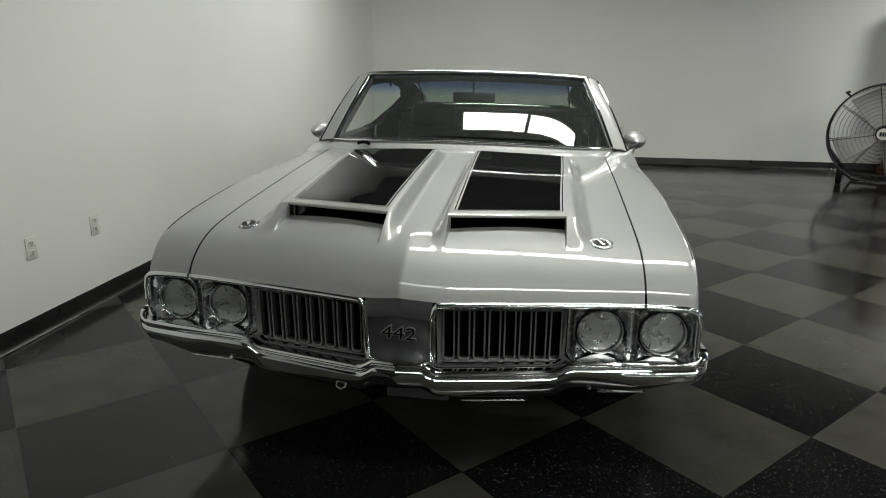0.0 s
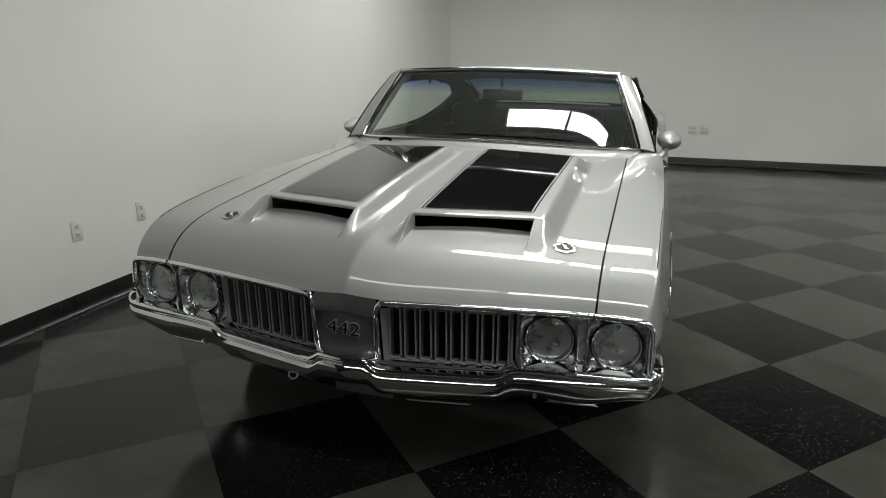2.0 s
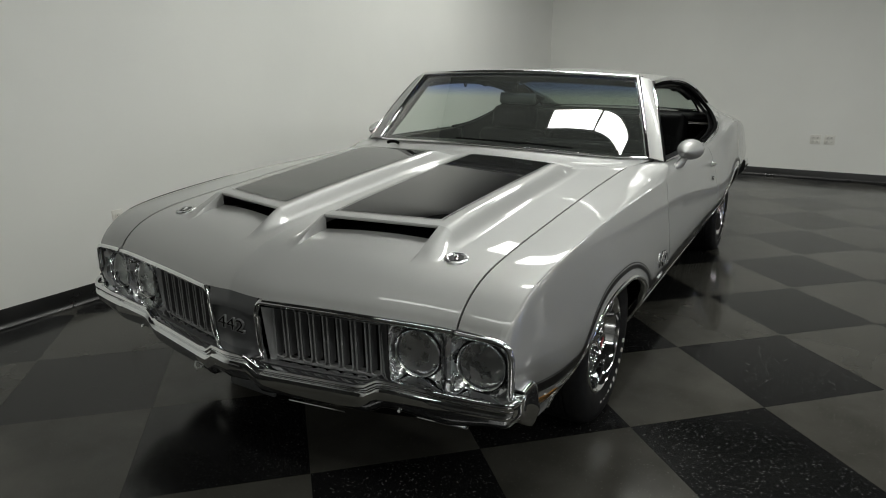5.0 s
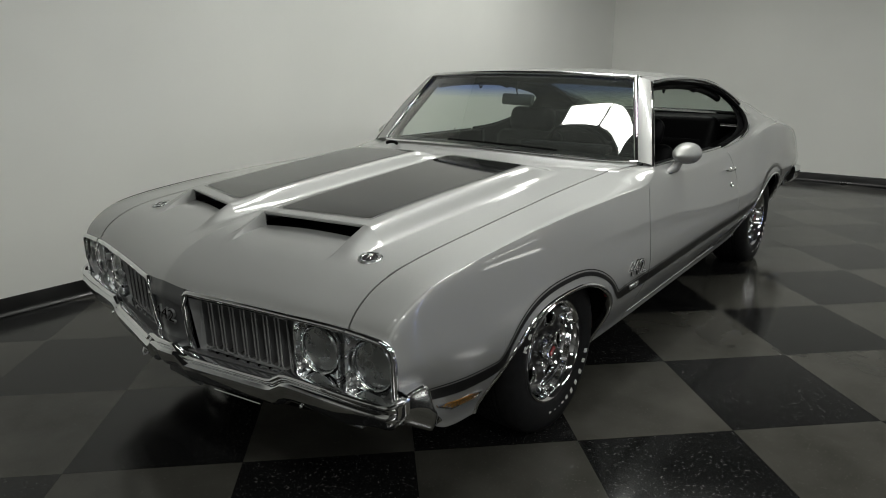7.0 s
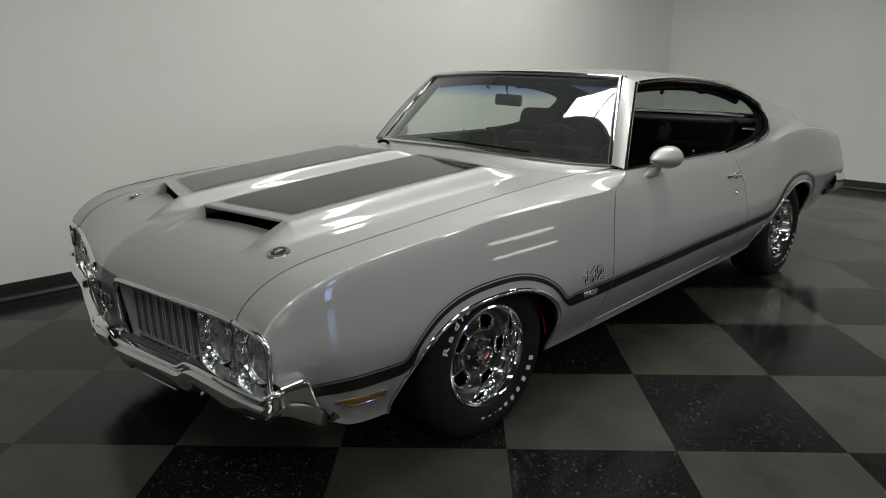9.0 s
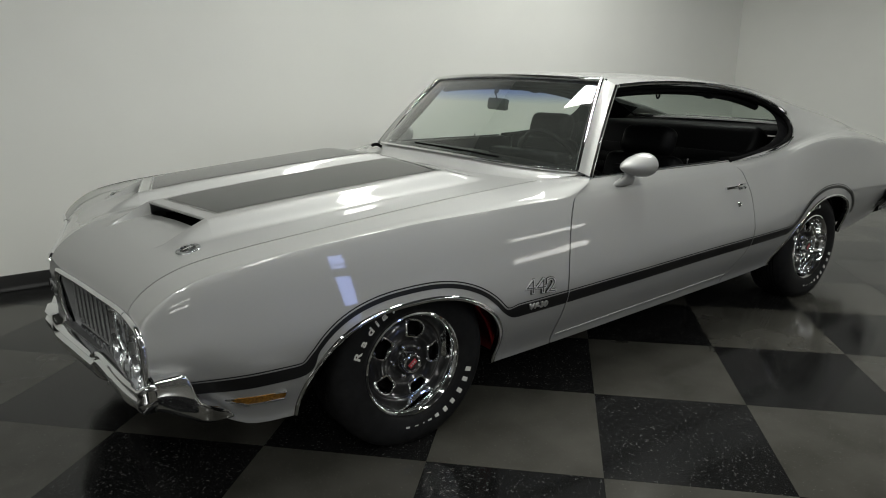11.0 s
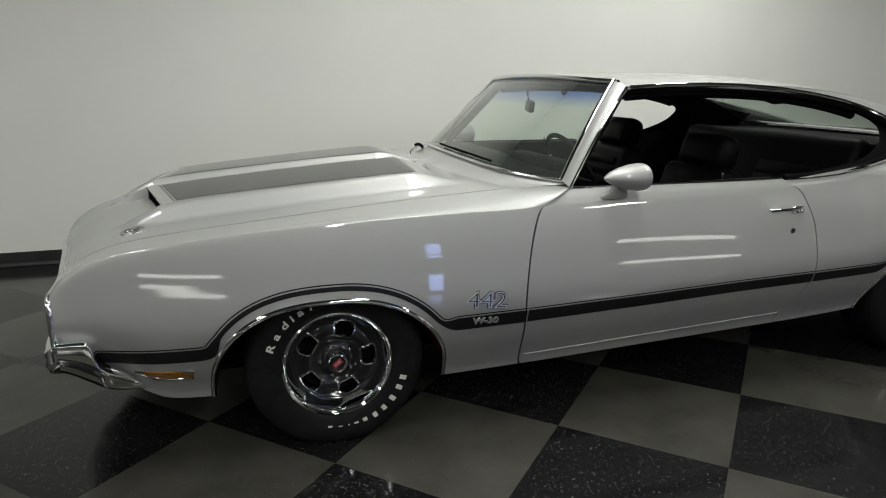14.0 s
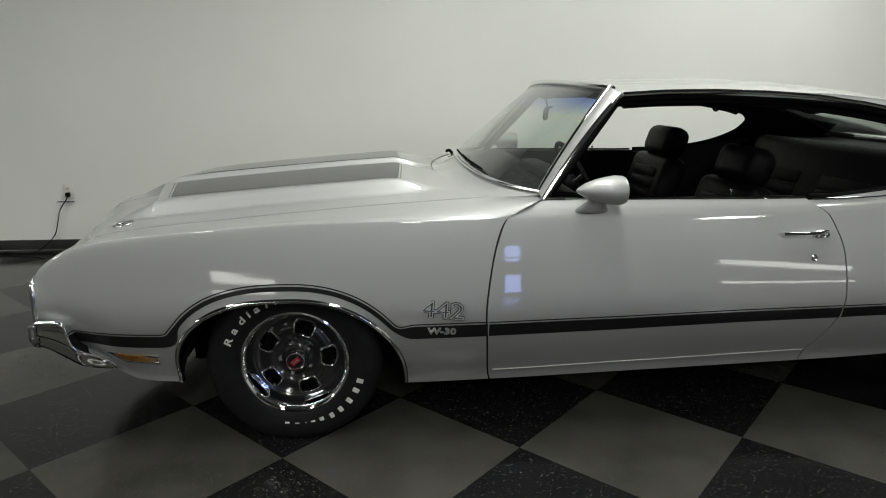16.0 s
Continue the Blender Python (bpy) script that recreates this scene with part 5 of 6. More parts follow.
                ring.append((r * math.cos(a0 + half / r), r * math.sin(a0 + half / r), hgt(r) + lift))
            rims.append(ring)
        b = bmesh.new()
        rows_ = [[b.verts.new(p) for p in ring] for ring in rims]
        for p, q in zip(rows_, rows_[1:]):
            for k in range(44):
                b.faces.new((p[k], p[(k + 1) % 44], q[(k + 1) % 44], q[k]))
        part("slot_trim", b, CHROME, w, "chrome edge of a wheel slot")
        a1 = a0 + radians(36)
        part("lug_nut", lathe([(0.0005, 0.022), (0.006, 0.021), (0.010, 0.014), (0.0105, 0.0)], 6, Matrix.Translation((0.060 * math.cos(a1), 0.060 * math.sin(a1), hgt(0.060)))), CHROME, w, "chrome lug nut")
    part("hub_cap", lathe([(0.038, zf - 0.036), (0.0375, zf - 0.004), (0.035, zf + 0.003), (0.030, zf + 0.004), (0.027, zf - 0.001)], 40), CHROME, w, "chrome hub cap ring")
    part("cap_face", lathe([(0.027, zf - 0.001), (0.0005, zf)], 40), WHEEL_GREY, w, "black hub cap face")
    emblem_m = Matrix.Rotation(radians(38), 4, "Z") @ Matrix.Translation((0, 0, zf + 0.001))
    part("hub_emblem", rbox(0.036, 0.019, 0.003, 0.001, 1, emblem_m), RED_EMBLEM, w, "red emblem plate")
    for k in (-1, 0, 1):
        part("emblem_mark", rbox(0.006, 0.008, 0.001, 0.0003, 1, emblem_m @ Matrix.Translation((0.009 * k, 0, 0.0018))), SATIN, w, "silver marks on the emblem")
    part("brake_drum", lathe([(0.0005, zf - 0.075), (0.135, zf - 0.075), (0.14, zf - 0.14), (0.0005, zf - 0.14)], 32), BLACK, w)
    return w


wheel = build_wheel()
FACE = Matrix(((0, 0, 1, 0), (1, 0, 0, 0), (0, 1, 0, 0), (0, 0, 0, 1)))  # local z to +x


def wheel_pose(side, y, steer=0.0, spin=0.0):
    m = FACE if side > 0 else Matrix.Rotation(math.pi, 4, "Z") @ FACE
    return Matrix.Translation((side * 0.815, y, HUB_Z)) @ Matrix.Rotation(radians(steer), 4, "Z") @ m @ Matrix.Rotation(radians(spin), 4, "Z")


wheel.matrix_world = wheel_pose(1, -0.005, 0, 0)
for side, y, spin in ((-1, -0.005, 0), (1, WHEELBASE, 0), (-1, WHEELBASE, 0)):
    copy_thing(wheel, wheel_pose(side, y, 0, spin))

# ---- badges, marker lamps, handles, mirrors ----
SLANT = Matrix(((1.28, 0.16, 0, 0), (0, 1, 0, 0), (0, 0, 1, 0), (0, 0, 0, 1)))
for side in (1, -1):
    outline = [(-0.668, 0.370), (-0.486, 0.358), (-0.488, 0.328), (-0.606, 0.337)]
    b = tube([on_side(y, z, 0.004, side) for y, z in outline], 0.0042, 8, closed=True)
    marker = part("side_marker", b, CHROME, car, "chrome framed side marker lamp")
    lv = []
    for k in range(13):
        t = k / 12
        for q in range(4):
            top_p, low_p = Vector(outline[0]).lerp(Vector(outline[1]), t), Vector(outline[3]).lerp(Vector(outline[2]), t) if t > 0 else Vector(outline[0]).lerp(Vector(outline[3]), 1)
            y, z = top_p.lerp(low_p, q / 3)
            lv.append(on_side(y, z, 0.0035, side))
    solid(mesh_object("marker_lens", lv, grid_faces(3, 12, flip=side < 0), AMBER, marker, "amber marker lens"), 0.005)
    # badges
    for words, size, depth, grow, y, z, out, mat, lab in (
        # outermost layer draws the black edge together with a thin shadow
        ("442", 0.080, 0.002, 0.0036, 0.533, 0.530, 0.002, BLACK_PAINT, "black edge and painted thin shadow round the numerals"),
        ("442", 0.080, 0.003, 0.0018, 0.533, 0.530, 0.004, BADGE, "silver outlined 442 numerals"),
        ("442", 0.080, 0.0035, -0.0016, 0.533, 0.530, 0.0045, ARGENT, "dark fill of the numerals"),
        ("W-30", 0.034, 0.004, 0.0012, 0.530, 0.452, 0.004, BADGE, "silver W-30 lettering on the stripe"),
    ):
        me = text_mesh(words, size, depth, grow)
        me.materials.append(mat)
        ob = new("fender_badge", me)
        slope = math.degrees(math.atan((side_x(y, z + 0.02) - side_x(y, z - 0.02)) / 0.04))
        ob.parent = car
        ob.matrix_world = Matrix.Translation(on_side(y, z, out, side)) @ Matrix.Rotation(radians(90 * side), 4, "Z") @ Matrix.Rotation(radians(90 + slope), 4, "X") @ SLANT
        tagged(ob, lab)
    # door handle and lock
    grip = [on_side(1.79 + 0.165 * k / 12, 0.779, 0.008 + 0.018 * max(0.0, math.sin(math.pi * (0.1 + 0.85 * k / 12))) ** 0.6, side) for k in range(13)]
    handle = part("door_handle", tube(grip, 0.0085, 10, flat=0.8), CHROME, DOORS[side], "chrome door handle")
    q = on_side(1.945, 0.777, 0.006, side)
    part("handle_escutcheon", rbox(0.016, 0.058, 0.030, 0.007, 3, Matrix.Translation(q)), CHROME, handle, "chrome handle base")
    part("push_button", lathe([(0.0005, 0.022), (0.009, 0.02), (0.011, 0.0)], 20, Matrix.Translation(q) @ (FACE if side > 0 else Matrix.Rotation(math.pi, 4, "Z") @ FACE)), CHROME, handle, "chrome push button")
    part("key_lock", lathe([(0.0005, 0.004), (0.008, 0.004), (0.010, 0.007), (0.013, 0.005), (0.014, 0.0)], 24, Matrix.Translation(on_side(1.918, 0.692, 0.0, side)) @ (FACE if side > 0 else Matrix.Rotation(math.pi, 4, "Z") @ FACE)), CHROME, DOORS[side], "chrome key lock")
    # bullet mirror on a stalk
    m = Matrix.Translation(lean((side * 0.965, 1.008, 0.950))) @ Matrix.Rotation(radians(-90), 4, "X") @ Matrix.Diagonal((1.0, 0.80, 1, 1))
    part("side_mirror", lathe([(0.0005, -0.005), (0.012, 0.003), (0.030, 0.026), (0.048, 0.062), (0.060, 0.102), (0.0655, 0.135), (0.064, 0.158), (0.060, 0.166), (0.056, 0.163), (0.054, 0.155), (0.0005, 0.155)], 40, m), PAINT, DOORS[side], "silver painted bullet side mirror")
    part("mirror_glass", lathe([(0.0005, 0.157), (0.054, 0.157)], 40, m), MIRROR, DOORS[side], "mirror glass")
    b = bmesh.new()
    rings = []
    for k in range(9):
        t = k / 8
        c = Vector(lean((side * (0.918 + 0.044 * t), 1.075 + 0.012 * t, 0.866 + 0.061 * t)))
        ry, rx = 0.062 - 0.030 * smooth(0, 0.8, t), 0.030 - 0.010 * smooth(0, 0.7, t)
        rings.append([b.verts.new(c + Vector((rx * math.cos(a), ry * math.sin(a), 0.0))) for a in [2 * math.pi * i / 24 for i in range(24)]])
    for p, q in zip(rings, rings[1:]):
        for i in range(24):
            b.faces.new((p[i], p[(i + 1) % 24], q[(i + 1) % 24], q[i]))
    part("mirror_stalk", b, PAINT, DOORS[side])
    # lock knob on the sill
    part("lock_knob", lathe([(0.0005, 0.036), (0.005, 0.034), (0.0055, 0.028), (0.0032, 0.022), (0.003, 0.0)], 14, Matrix.Translation(lean((side * 0.845, 1.64, 0.895)))), CHROME, DOORS[side], "chrome lock knob")
    # wiper
    wp = [ws_point(side * 0.15 - 0.05, 0.035, out=0.018), ws_point(side * 0.15 + 0.2, 0.03, out=0.02), ws_point(side * 0.15 + 0.45, 0.028, out=0.018)]
    part("wiper", tube(wp, 0.005, 6), BLACK, car, "black wiper arm and blade")

part("wiper_pivot", tube([lean((-0.605, 0.695, 0.925)), lean((-0.585, 0.702, 0.933)), lean((-0.56, 0.710, 0.933)), lean((-0.54, 0.718, 0.922))], 0.009, 8), BLACK, car, "black wiper pivot at the cowl")

# ---- cabin ----


def seat(x, y, z):
    """A high-back bucket seat with a headrest."""
    s = new("bucket_seat")
    s.parent = car
    s.matrix_world = pose(x, y, z)
    tagged(s, "black vinyl bucket seat with headrest")
    c = part("seat_cushion", rbox(0.52, 0.54, 0.17, 0.06, 4, Matrix.Translation((0, 0, 0.05)) @ Matrix.Rotation(radians(8), 4, "X")), VINYL, s)
    back_m = Matrix.Translation((0, 0.30, 0.36)) @ Matrix.Rotation(radians(-17), 4, "X")
    b = rbox(0.50, 0.13, 0.56, 0.055, 4, back_m)
    part("seat_back", b, VINYL, s)
    for k in range(7):
        zz = -0.2 + k * 0.062
        part("seat_pleat", rbox(0.30, 0.03, 0.052, 0.014, 2, back_m @ Matrix.Translation((0, -0.062, zz))), VINYL, s)
    part("headrest", rbox(0.33, 0.13, 0.17, 0.055, 4, back_m @ Matrix.Translation((0, -0.005, 0.355))), VINYL, s)
    return s


seat(0.37, 1.555, 0.255)
seat(-0.37, 1.51, 0.30)
bench = new("rear_seat")
bench.parent = car
tagged(bench, "black vinyl rear bench seat")
part("seat_cushion", rbox(1.30, 0.50, 0.18, 0.06, 4, Matrix.Translation((0, 2.30, 0.50))), VINYL, bench)
part("seat_back", rbox(1.32, 0.16, 0.60, 0.06, 4, Matrix.Translation((0, 2.58, 0.73)) @ Matrix.Rotation(radians(-20), 4, "X")), VINYL, bench)
for x in (-0.33, 0.33):  # two dished seating places, each with sewn panels
    for k in range(5):
        part("seat_panel", rbox(0.50, 0.02, 0.072, 0.009, 2, Matrix.Translation((x, 2.49, 0.70)) @ Matrix.Rotation(radians(-20), 4, "X") @ Matrix.Translation((0, 0, -0.16 + 0.075 * k))), VINYL, bench)
part("package_shelf", rbox(1.58, 0.50, 0.03, 0.01, 2, Matrix.Translation((0, 2.92, 0.985))), VINYL, car, "black package shelf")
part("cabin_floor", rbox(1.62, 2.1, 0.03, 0.0, 1, Matrix.Translation((0, 1.8, 0.405))), CARPET, car, "black carpet")
for side in (1, -1):  # coat hook at the edge of the headliner
    hook = [lean((side * 0.632, 1.658 + 0.013 * math.sin(a), 1.232 + 0.022 * math.cos(a))) for a in even(0, 2 * math.pi, 14)[:-1]]
    part("coat_hook", tube(hook, 0.005, 6, closed=True), VINYL, car, "black coat hook loop")
    sag = []
    for k in range(61):
        y = 1.26 + 1.22 * k / 60
        wave = 0.010 * max(0.0, math.cos((y - 2.03) * 34)) * smooth(1.88, 1.95, y) * (1 - smooth(2.12, 2.2, y))
        z = header_line(y)
        sag.append(lean((side * (shell_x(y, z) - 0.062), y, z - 0.024 - wave)))
    part("headliner_edge", tube(sag, 0.021, 8), VINYL, car, "sagging black edge of the headliner")
# dash
b = bmesh.new()
prof = [(0.78, 0.925), (0.90, 0.940), (1.02, 0.935), (1.06, 0.915), (1.07, 0.88), (1.05, 0.80), (1.00, 0.70), (0.95, 0.62)]
rows = []
for k in range(21):
    u = -1 + k / 10
    rows.append([b.verts.new(lean((0.80 * u, y + 0.10 * u * u * (1 if y < 1.0 else 0.3), z - 0.02 * u * u))) for y, z in prof])
for p, q in zip(rows, rows[1:]):
    for i in range(len(prof) - 1):
        b.faces.new((p[i], q[i], q[i + 1], p[i + 1]))
dash = solid(part("dashboard", b, VINYL, car, "black padded dashboard"), 0.02)
part("gauge_hood", rbox(0.5, 0.10, 0.05, 0.02, 3, Matrix.Translation(lean((0.37, 1.02, 0.945)))), VINYL, dash)
for gx in (0.25, 0.42):
    part("gauge", lathe([(0.0005, 0.0), (0.045, 0.002), (0.05, 0.006)], 24, Matrix.Translation(lean((gx, 1.078, 0.87))) @ Matrix.Rotation(radians(-100), 4, "X")), SATIN, dash, "round dashboard gauge")
# steering wheel
sm = Matrix.Translation((0.37, 1.19, 0.885)) @ Matrix.Rotation(radians(-62), 4, "X")
ringp = [(0.19 * math.cos(2 * math.pi * k / 48), 0.19 * math.sin(2 * math.pi * k / 48), 0) for k in range(48)]
sw = part("steering_wheel", tube([sm @ Vector(p) for p in ringp], 0.0115, 8, closed=True), VINYL, car, "black steering wheel")
for a in (200, 340, 90):
    p = (0.185 * math.cos(radians(a)), 0.185 * math.sin(radians(a)), 0)
    part("spoke", tube([sm @ Vector((0, 0, -0.03)), sm @ Vector((p[0] * 0.5, p[1] * 0.5, -0.022)), sm @ Vector(p)], 0.010, 8), SATIN, sw, "brushed metal spoke")
part("hub", lathe([(0.0005, 0.0), (0.04, -0.004), (0.05, -0.02), (0.045, -0.05), (0.03, -0.2)], 28, sm), VINYL, sw)
# rear view mirror
mm = Matrix.Translation(lean((0.0, 1.135, 1.172))) @ Matrix.Rotation(radians(-20), 4, "Z") @ Matrix.Rotation(radians(-6), 4, "X")
rv = part("rear_view_mirror", rbox(0.28, 0.022, 0.062, 0.014, 3, mm), MIRROR_BACK, car, "grey rear view mirror")
part("mirror_stem", tube([lean((0, 1.135, 1.19)), lean((0.0, 1.12, 1.235)), lean((0.0, 1.155, 1.292))], 0.007, 8), BLACK, rv)
part("mirror_glass", rbox(0.262, 0.004, 0.050, 0.001, 1, mm @ Matrix.Translation((0, 0.012, 0))), MIRROR, rv)
# door and quarter trim inside
for side in (1, -1):
    verts = []
    for j in range(15):
        y = 0.86 + 1.10 * j / 14
        for i in range(9):
            z = 0.34 + (belt_z(y) - 0.012 - 0.34) * i / 8
            verts.append(lean((side * (0.835 + 0.02 * smooth(0.7, 0.9, z) - 0.01 * math.sin(i)), y, z)))
    solid(mesh_object("door_trim", verts, grid_faces(8, 14), VINYL, DOORS[side], "black vinyl door trim"), 0.01)
    part("sill_cap", rbox(0.06, 0.98, 0.012, 0.004, 2, Matrix.Translation(lean((side * 0.862, 1.41, 0.896)))), VINYL, DOORS[side])
    verts = []
    for j in range(9):
        y = 1.96 + 0.75 * j / 8
        for i in range(7):
            z = 0.34 + (belt_z(y) + 0.005 - 0.34) * i / 6
            verts.append(lean((side * 0.815, y, z)))
    mesh_object("quarter_trim", verts, grid_faces(6, 8), VINYL, car, "black quarter trim")
    part("inner_pillar", tube([lean((side * 0.80, 0.95, 0.92)), lean((side * 0.72, 1.12, 1.12)), lean((side * 0.665, 1.24, 1.262))], 0.022, 8), VINYL, car, "black inner pillar")
    part("header_pad", tube([lean((side * (edge_x(y) - 0.03), y, edge_z(y) - 0.028)) for y in even(1.23, 2.5, 14)], 0.022, 8), VINYL, car, "black headliner edge")
part("header_pad", tube([ws_point(-1 + k / 8, 0.985, out=-0.03) for k in range(17)], 0.02, 8), VINYL, car, "black windshield header pad")
part("firewall", rbox(1.7, 0.02, 0.5, 0, 1, Matrix.Translation((0, 0.74, 0.62))), BLACK, car)

# ---- outlets ----


def outlet(m, two_gang=False, plug=False):
    o = thing("wall_outlet", "white duplex wall outlet plate" + (" with a black plug and cord" if plug else ""), "outlet", m, "wall outlets")
    part("cover_plate", rbox(0.115 if two_gang else 0.07, 0.006, 0.115, 0.003, 2), PLATE, o)
    for gx in ((-0.023, 0.023) if two_gang else (0,)):
        for dz in (-0.024, 0.024):
            s = part("socket", rbox(0.034, 0.004, 0.028, 0.002, 2, Matrix.Translation((gx, -0.004, dz))), PLATE, o)
            for dx in (-0.006, 0.006):
                part("slot", rbox(0.0025, 0.002, 0.009, 0, 1, Matrix.Translation((gx + dx, -0.0062, dz + 0.003))), BLACK, s)
            part("slot", rbox(0.005, 0.002, 0.005, 0, 1, Matrix.Translation((gx, -0.0062, dz - 0.008))), BLACK, s)
    return o


WEST = lambda y, z: pose(ROOM_X0 + 0.003, y, z, 0, 0, 90)
outlet(WEST(-0.06, 0.455))
outlet(WEST(0.42, 0.462))
outlet(WEST(-2.15, 0.49), plug=True)
outlet(pose(1.40, ROOM_Y1 - 0.003, 0.484), True)
outlet(pose(1.55, ROOM_Y1 - 0.003, 0.486), True)
plug = thing("power_plug", "black power plug with a cord hanging down the wall", "plug", pose(ROOM_X0 + 0.02, -2.15, 0.465))
part("plug_body", rbox(0.034, 0.03, 0.034, 0.006, 2), VINYL, plug)
part("plug_tab", rbox(0.012, 0.13, 0.006, 0.002, 1, Matrix.Translation((0.006, -0.02, -0.055))), VINYL, plug)
cord = [(0.01, 0.0, -0.015), (0.015, -0.02, -0.05), (0.012, -0.07, -0.12), (0.012, -0.10, -0.22), (0.012, -0.13, -0.31), (0.02, -0.19, -0.38), (0.05, -0.26, -0.435), (0.09, -0.40, -0.458), (0.10, -0.8, -0.459), (0.06, -1.6, -0.459)]
cv = [spline(cord, k / 6) for k in range(6 * (len(cord) - 1) + 1)]
part("cord", tube(cv, 0.004, 8), VINYL, plug)

# ---- drum fan and wooden post ----
fan = thing("drum_fan", "large black steel drum fan on two wheels", "fan", pose(4.43, 5.55, 0, 0, 0, -25))
FC = Matrix.Translation((0, 0, 0.63)) @ Matrix.Rotation(radians(90), 4, "X")
part("drum", lathe([(0.56, 0.16), (0.575, 0.165), (0.58, 0.15), (0.575, 0.0), (0.58, -0.15), (0.575, -0.165), (0.56, -0.16)], 64, FC), DARK_METAL, fan, "black steel drum")
for face_h in (0.15, -0.15):
    for r in [0.10 + 0.045 * k for k in range(11)]:
        part("guard_ring", tube([FC @ Vector((r * math.cos(2 * math.pi * k / 40), r * math.sin(2 * math.pi * k / 40), face_h)) for k in range(40)], 0.0016, 4, closed=True), DARK_METAL, fan)
    for k in range(8):
        a = math.pi / 4 * k + 0.2
        part("guard_rod", tube([FC @ Vector((0.07 * math.cos(a), 0.07 * math.sin(a), face_h)), FC @ Vector((0.565 * math.cos(a), 0.565 * math.sin(a), face_h))], 0.004, 5), DARK_METAL, fan)
for k in range(4):
    b = bmesh.new()
    vv = []
    for i in range(9):
        r = 0.09 + 0.42 * i / 8
        for j in range(5):
            t = -0.5 + j / 4
            tw = radians(42 - 22 * i / 8)
            w = 0.18 + 0.16 * i / 8
            vv.append(b.verts.new(FC @ (Matrix.Rotation(math.pi / 2 * k + 0.5, 4, "Z") @ Vector((r, w * t * math.cos(tw), w * t * math.sin(tw) * 0.6)))))
    for f in grid_faces(4, 8):
        b.faces.new([vv[i] for i in f])
    solid(part("blade", b, BLADE, fan, "grey metal fan blade"), 0.003)
part("badge", lathe([(0.0005, 0.168), (0.05, 0.168), (0.065, 0.164), (0.068, 0.155)], 32, FC), PLATE, fan, "round white centre badge")
for k in (-1, 0, 1):
    part("badge_mark", rbox(0.022, 0.05, 0.002, 0.0006, 1, FC @ Matrix.Translation((0.027 * k, 0.0, 0.1685))), DARK_METAL, fan, "dark marks on the badge")
part("motor", lathe([(0.0005, 0.05), (0.08, 0.05), (0.085, 0.0), (0.085, -0.14), (0.0005, -0.14)], 28, FC), DARK_METAL, fan)
for dx in (-0.37, 0.37):
    wm = Matrix.Translation((dx, -0.04, 0.125)) @ Matrix.Rotation(radians(90), 4, "Y")
    wh = part("fan_wheel", lathe([(0.05, -0.035), (0.115, -0.032), (0.125, -0.02), (0.125, 0.02), (0.115, 0.032), (0.05, 0.035)], 32, wm), RUBBER, fan, "black rubber wheel")
    part("wheel_hub", lathe([(0.0005, 0.037), (0.05, 0.034), (0.05, -0.034), (0.0005, -0.037)], 20, wm), DARK_METAL, wh)
    part("leg", tube([(dx * 0.9, 0, 0.10), (dx * 1.05, 0, 0.25), (dx * 1.5, 0, 0.45)], 0.018, 8), DARK_METAL, fan)
part("axle", tube([(-0.37, -0.04, 0.125), (0.37, -0.04, 0.125)], 0.014, 8), DARK_METAL, fan)
part("foot_bar", tube([(-0.30, 0, 0.12), (-0.25, 0.28, 0.02), (0.25, 0.28, 0.02), (0.30, 0, 0.12)], 0.016, 8), DARK_METAL, fan)
part("pull_handle", tube([FC @ Vector((-0.40, 0.42, 0)), FC @ Vector((-0.44, 0.46, 0.03)), FC @ Vector((-0.41, 0.47, 0.05))], 0.014, 8), DARK_METAL, fan)
crate = thing("wooden_cabinet", "tall brown stained wooden cabinet beside the fan", "cabinet", pose(5.50, 6.58, 0))
part("cabinet_body", rbox(0.9, 0.26, 2.1, 0.01, 2, Matrix.Translation((0.0, 0.06, 1.13))), WOOD, crate)
part("plinth", rbox(0.96, 0.32, 0.08, 0.006, 2, Matrix.Translation((0.0, 0.05, 0.04))), WOOD, crate)
for dx in (-0.12, 0.32):
    part("cabinet_door", rbox(0.42, 0.02, 1.9, 0.006, 2, Matrix.Translation((dx - 0.1, -0.081, 1.13))), WOOD, crate)

# ---- floor tiles ----
TILE = 0.6096
OX, OY = 1.059, 0.814


def tile_mesh(name, mat):
    b = bmesh.new()
    h = TILE / 2 - 0.0004
    lo = [b.verts.new((sx * h, sy * h, -0.003)) for sx, sy in ((-1, -1), (1, -1), (1, 1), (-1, 1))]
    up = [b.verts.new((sx * h, sy * h, 0)) for sx, sy in ((-1, -1), (1, -1), (1, 1), (-1, 1))]
    for p, q in ((lo, up),):
        for k in range(4):
            b.faces.new((p[k], p[(k + 1) % 4], q[(k + 1) % 4], q[k]))
    b.faces.new(up)
    me = bpy.data.meshes.new(name)
    b.to_mesh(me)
    b.free()
    me.materials.append(mat)
    return me


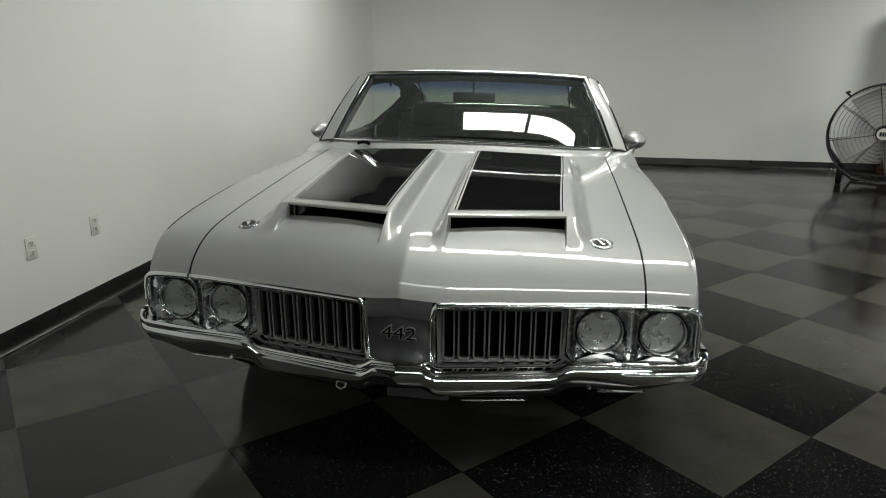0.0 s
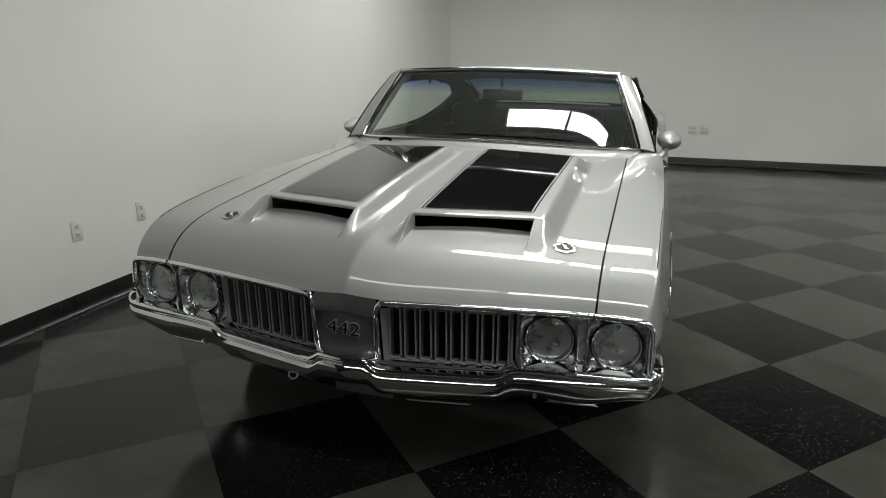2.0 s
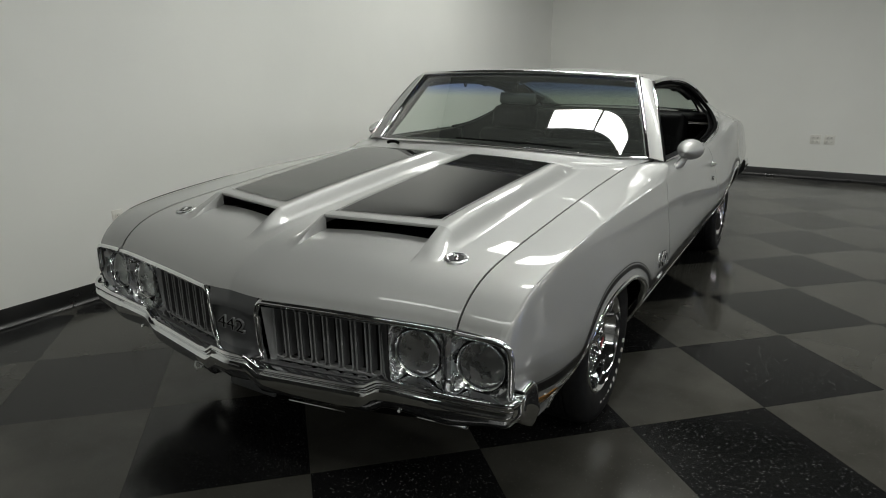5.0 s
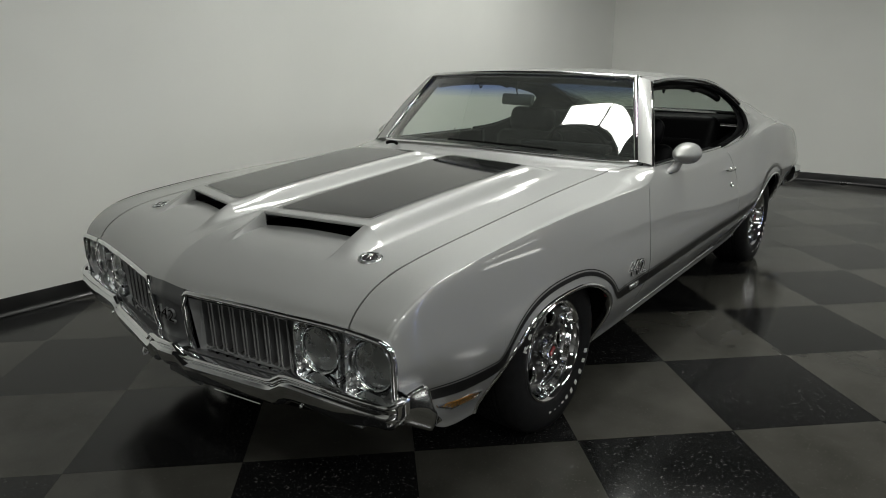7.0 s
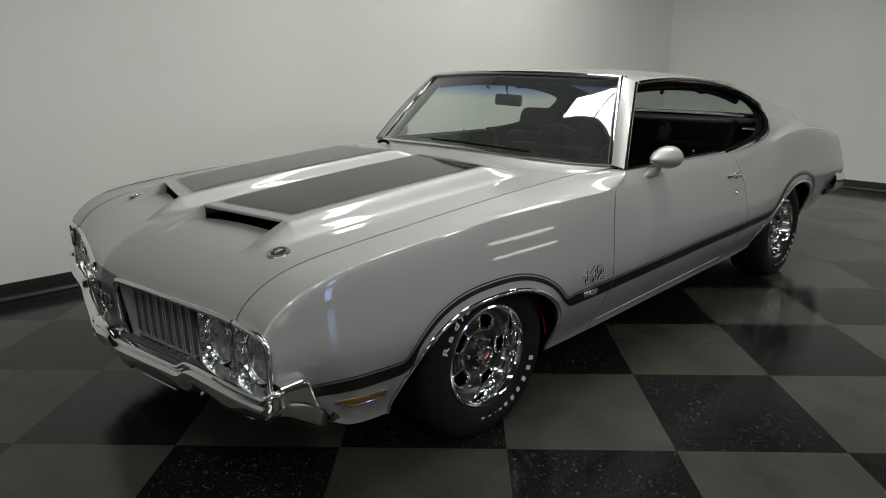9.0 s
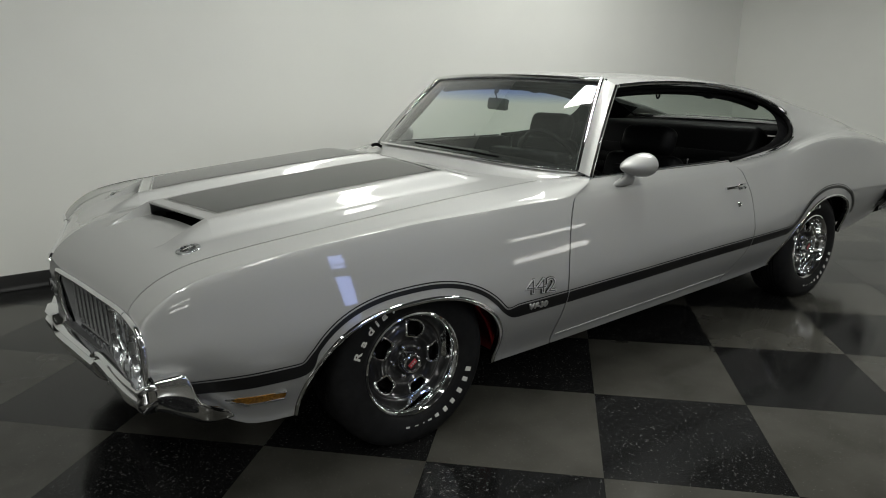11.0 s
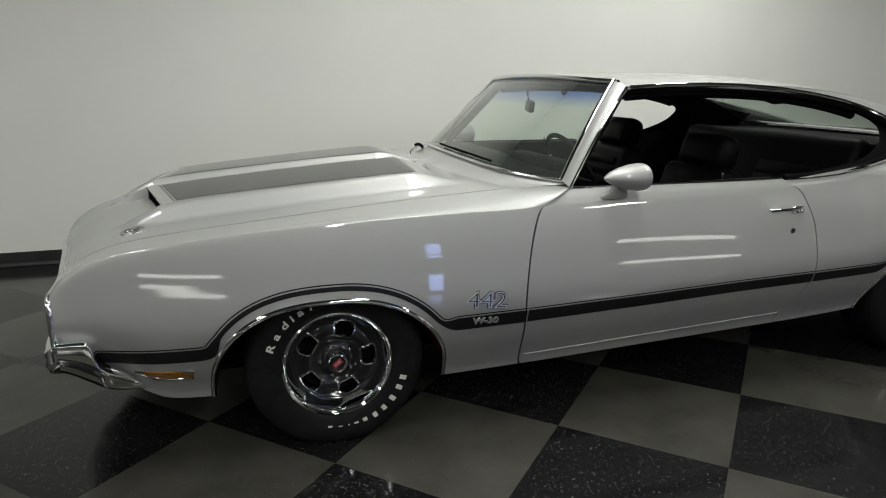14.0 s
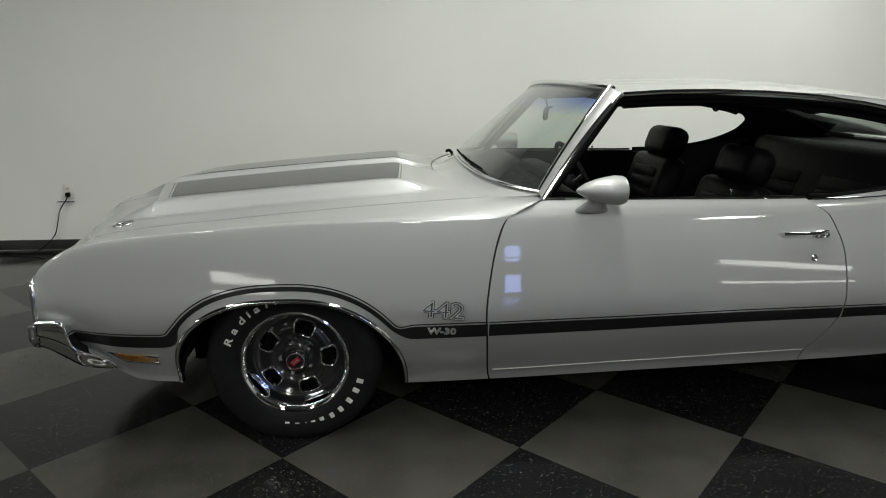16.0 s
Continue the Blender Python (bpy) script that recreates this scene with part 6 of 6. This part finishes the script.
tile_data = [tile_mesh("tile_dark", TILE_DARK), tile_mesh("tile_light", TILE_LIGHT)]
far_v, far_f, far_m = [], [], []
spots = []
for i in range(-24, 25):
    for j in range(-24, 25):
        x = OX + 0.70711 * TILE * (i + 0.5 + j + 0.5)
        y = OY - 0.70711 * TILE * (i + 0.5 - j - 0.5)
        if ROOM_X0 - 0.3 < x < ROOM_X1 + 0.3 and ROOM_Y0 - 0.3 < y < ROOM_Y1 + 0.3:
            spots.append(((x - 1.0) ** 2 + (y - 1.0) ** 2, x, y, (i + j) % 2))
spots.sort()
for k, (_, x, y, light) in enumerate(spots):
    turn = random.choice((0, 90, 180, 270))
    h = TILE * 0.70711 - 0.0006
    inside = ROOM_X0 < x - h and x + h < ROOM_X1 and ROOM_Y0 < y - h and y + h < ROOM_Y1
    if k < 330 and inside:
        t = new("tile", tile_data[light])
        t.parent = floor
        t.matrix_world = Matrix.Translation((x, y, random.uniform(-0.0002, 0.0002))) @ Euler((0, 0, radians(45 + turn))).to_matrix().to_4x4()
        continue
    # tiles further off, and those cut along the walls
    poly = [(x, y - h), (x + h, y), (x, y + h), (x - h, y)]
    for axis, limit, keep in ((0, ROOM_X0, 1), (0, ROOM_X1, -1), (1, ROOM_Y0, 1), (1, ROOM_Y1, -1)):
        cut = []
        for p, q in zip(poly, poly[1:] + poly[:1]):
            dp, dq = keep * (p[axis] - limit), keep * (q[axis] - limit)
            if dp >= 0:
                cut.append(p)
            if dp * dq < 0:
                f = dp / (dp - dq)
                cut.append((p[0] + (q[0] - p[0]) * f, p[1] + (q[1] - p[1]) * f))
        poly = cut
    if len(poly) > 2:
        s = len(far_v)
        far_v += [(px, py, 0) for px, py in poly]
        far_f.append(tuple(range(s, s + len(poly))))
        far_m.append(light)
me = bpy.data.meshes.new("tiles")
me.from_pydata(far_v, [], far_f)
me.materials.append(TILE_DARK)
me.materials.append(TILE_LIGHT)
me.polygons.foreach_set("material_index", far_m)
ob = tagged(new("tiles", me), "olive grey and black vinyl tiles", kind="stuff")
ob.parent = floor
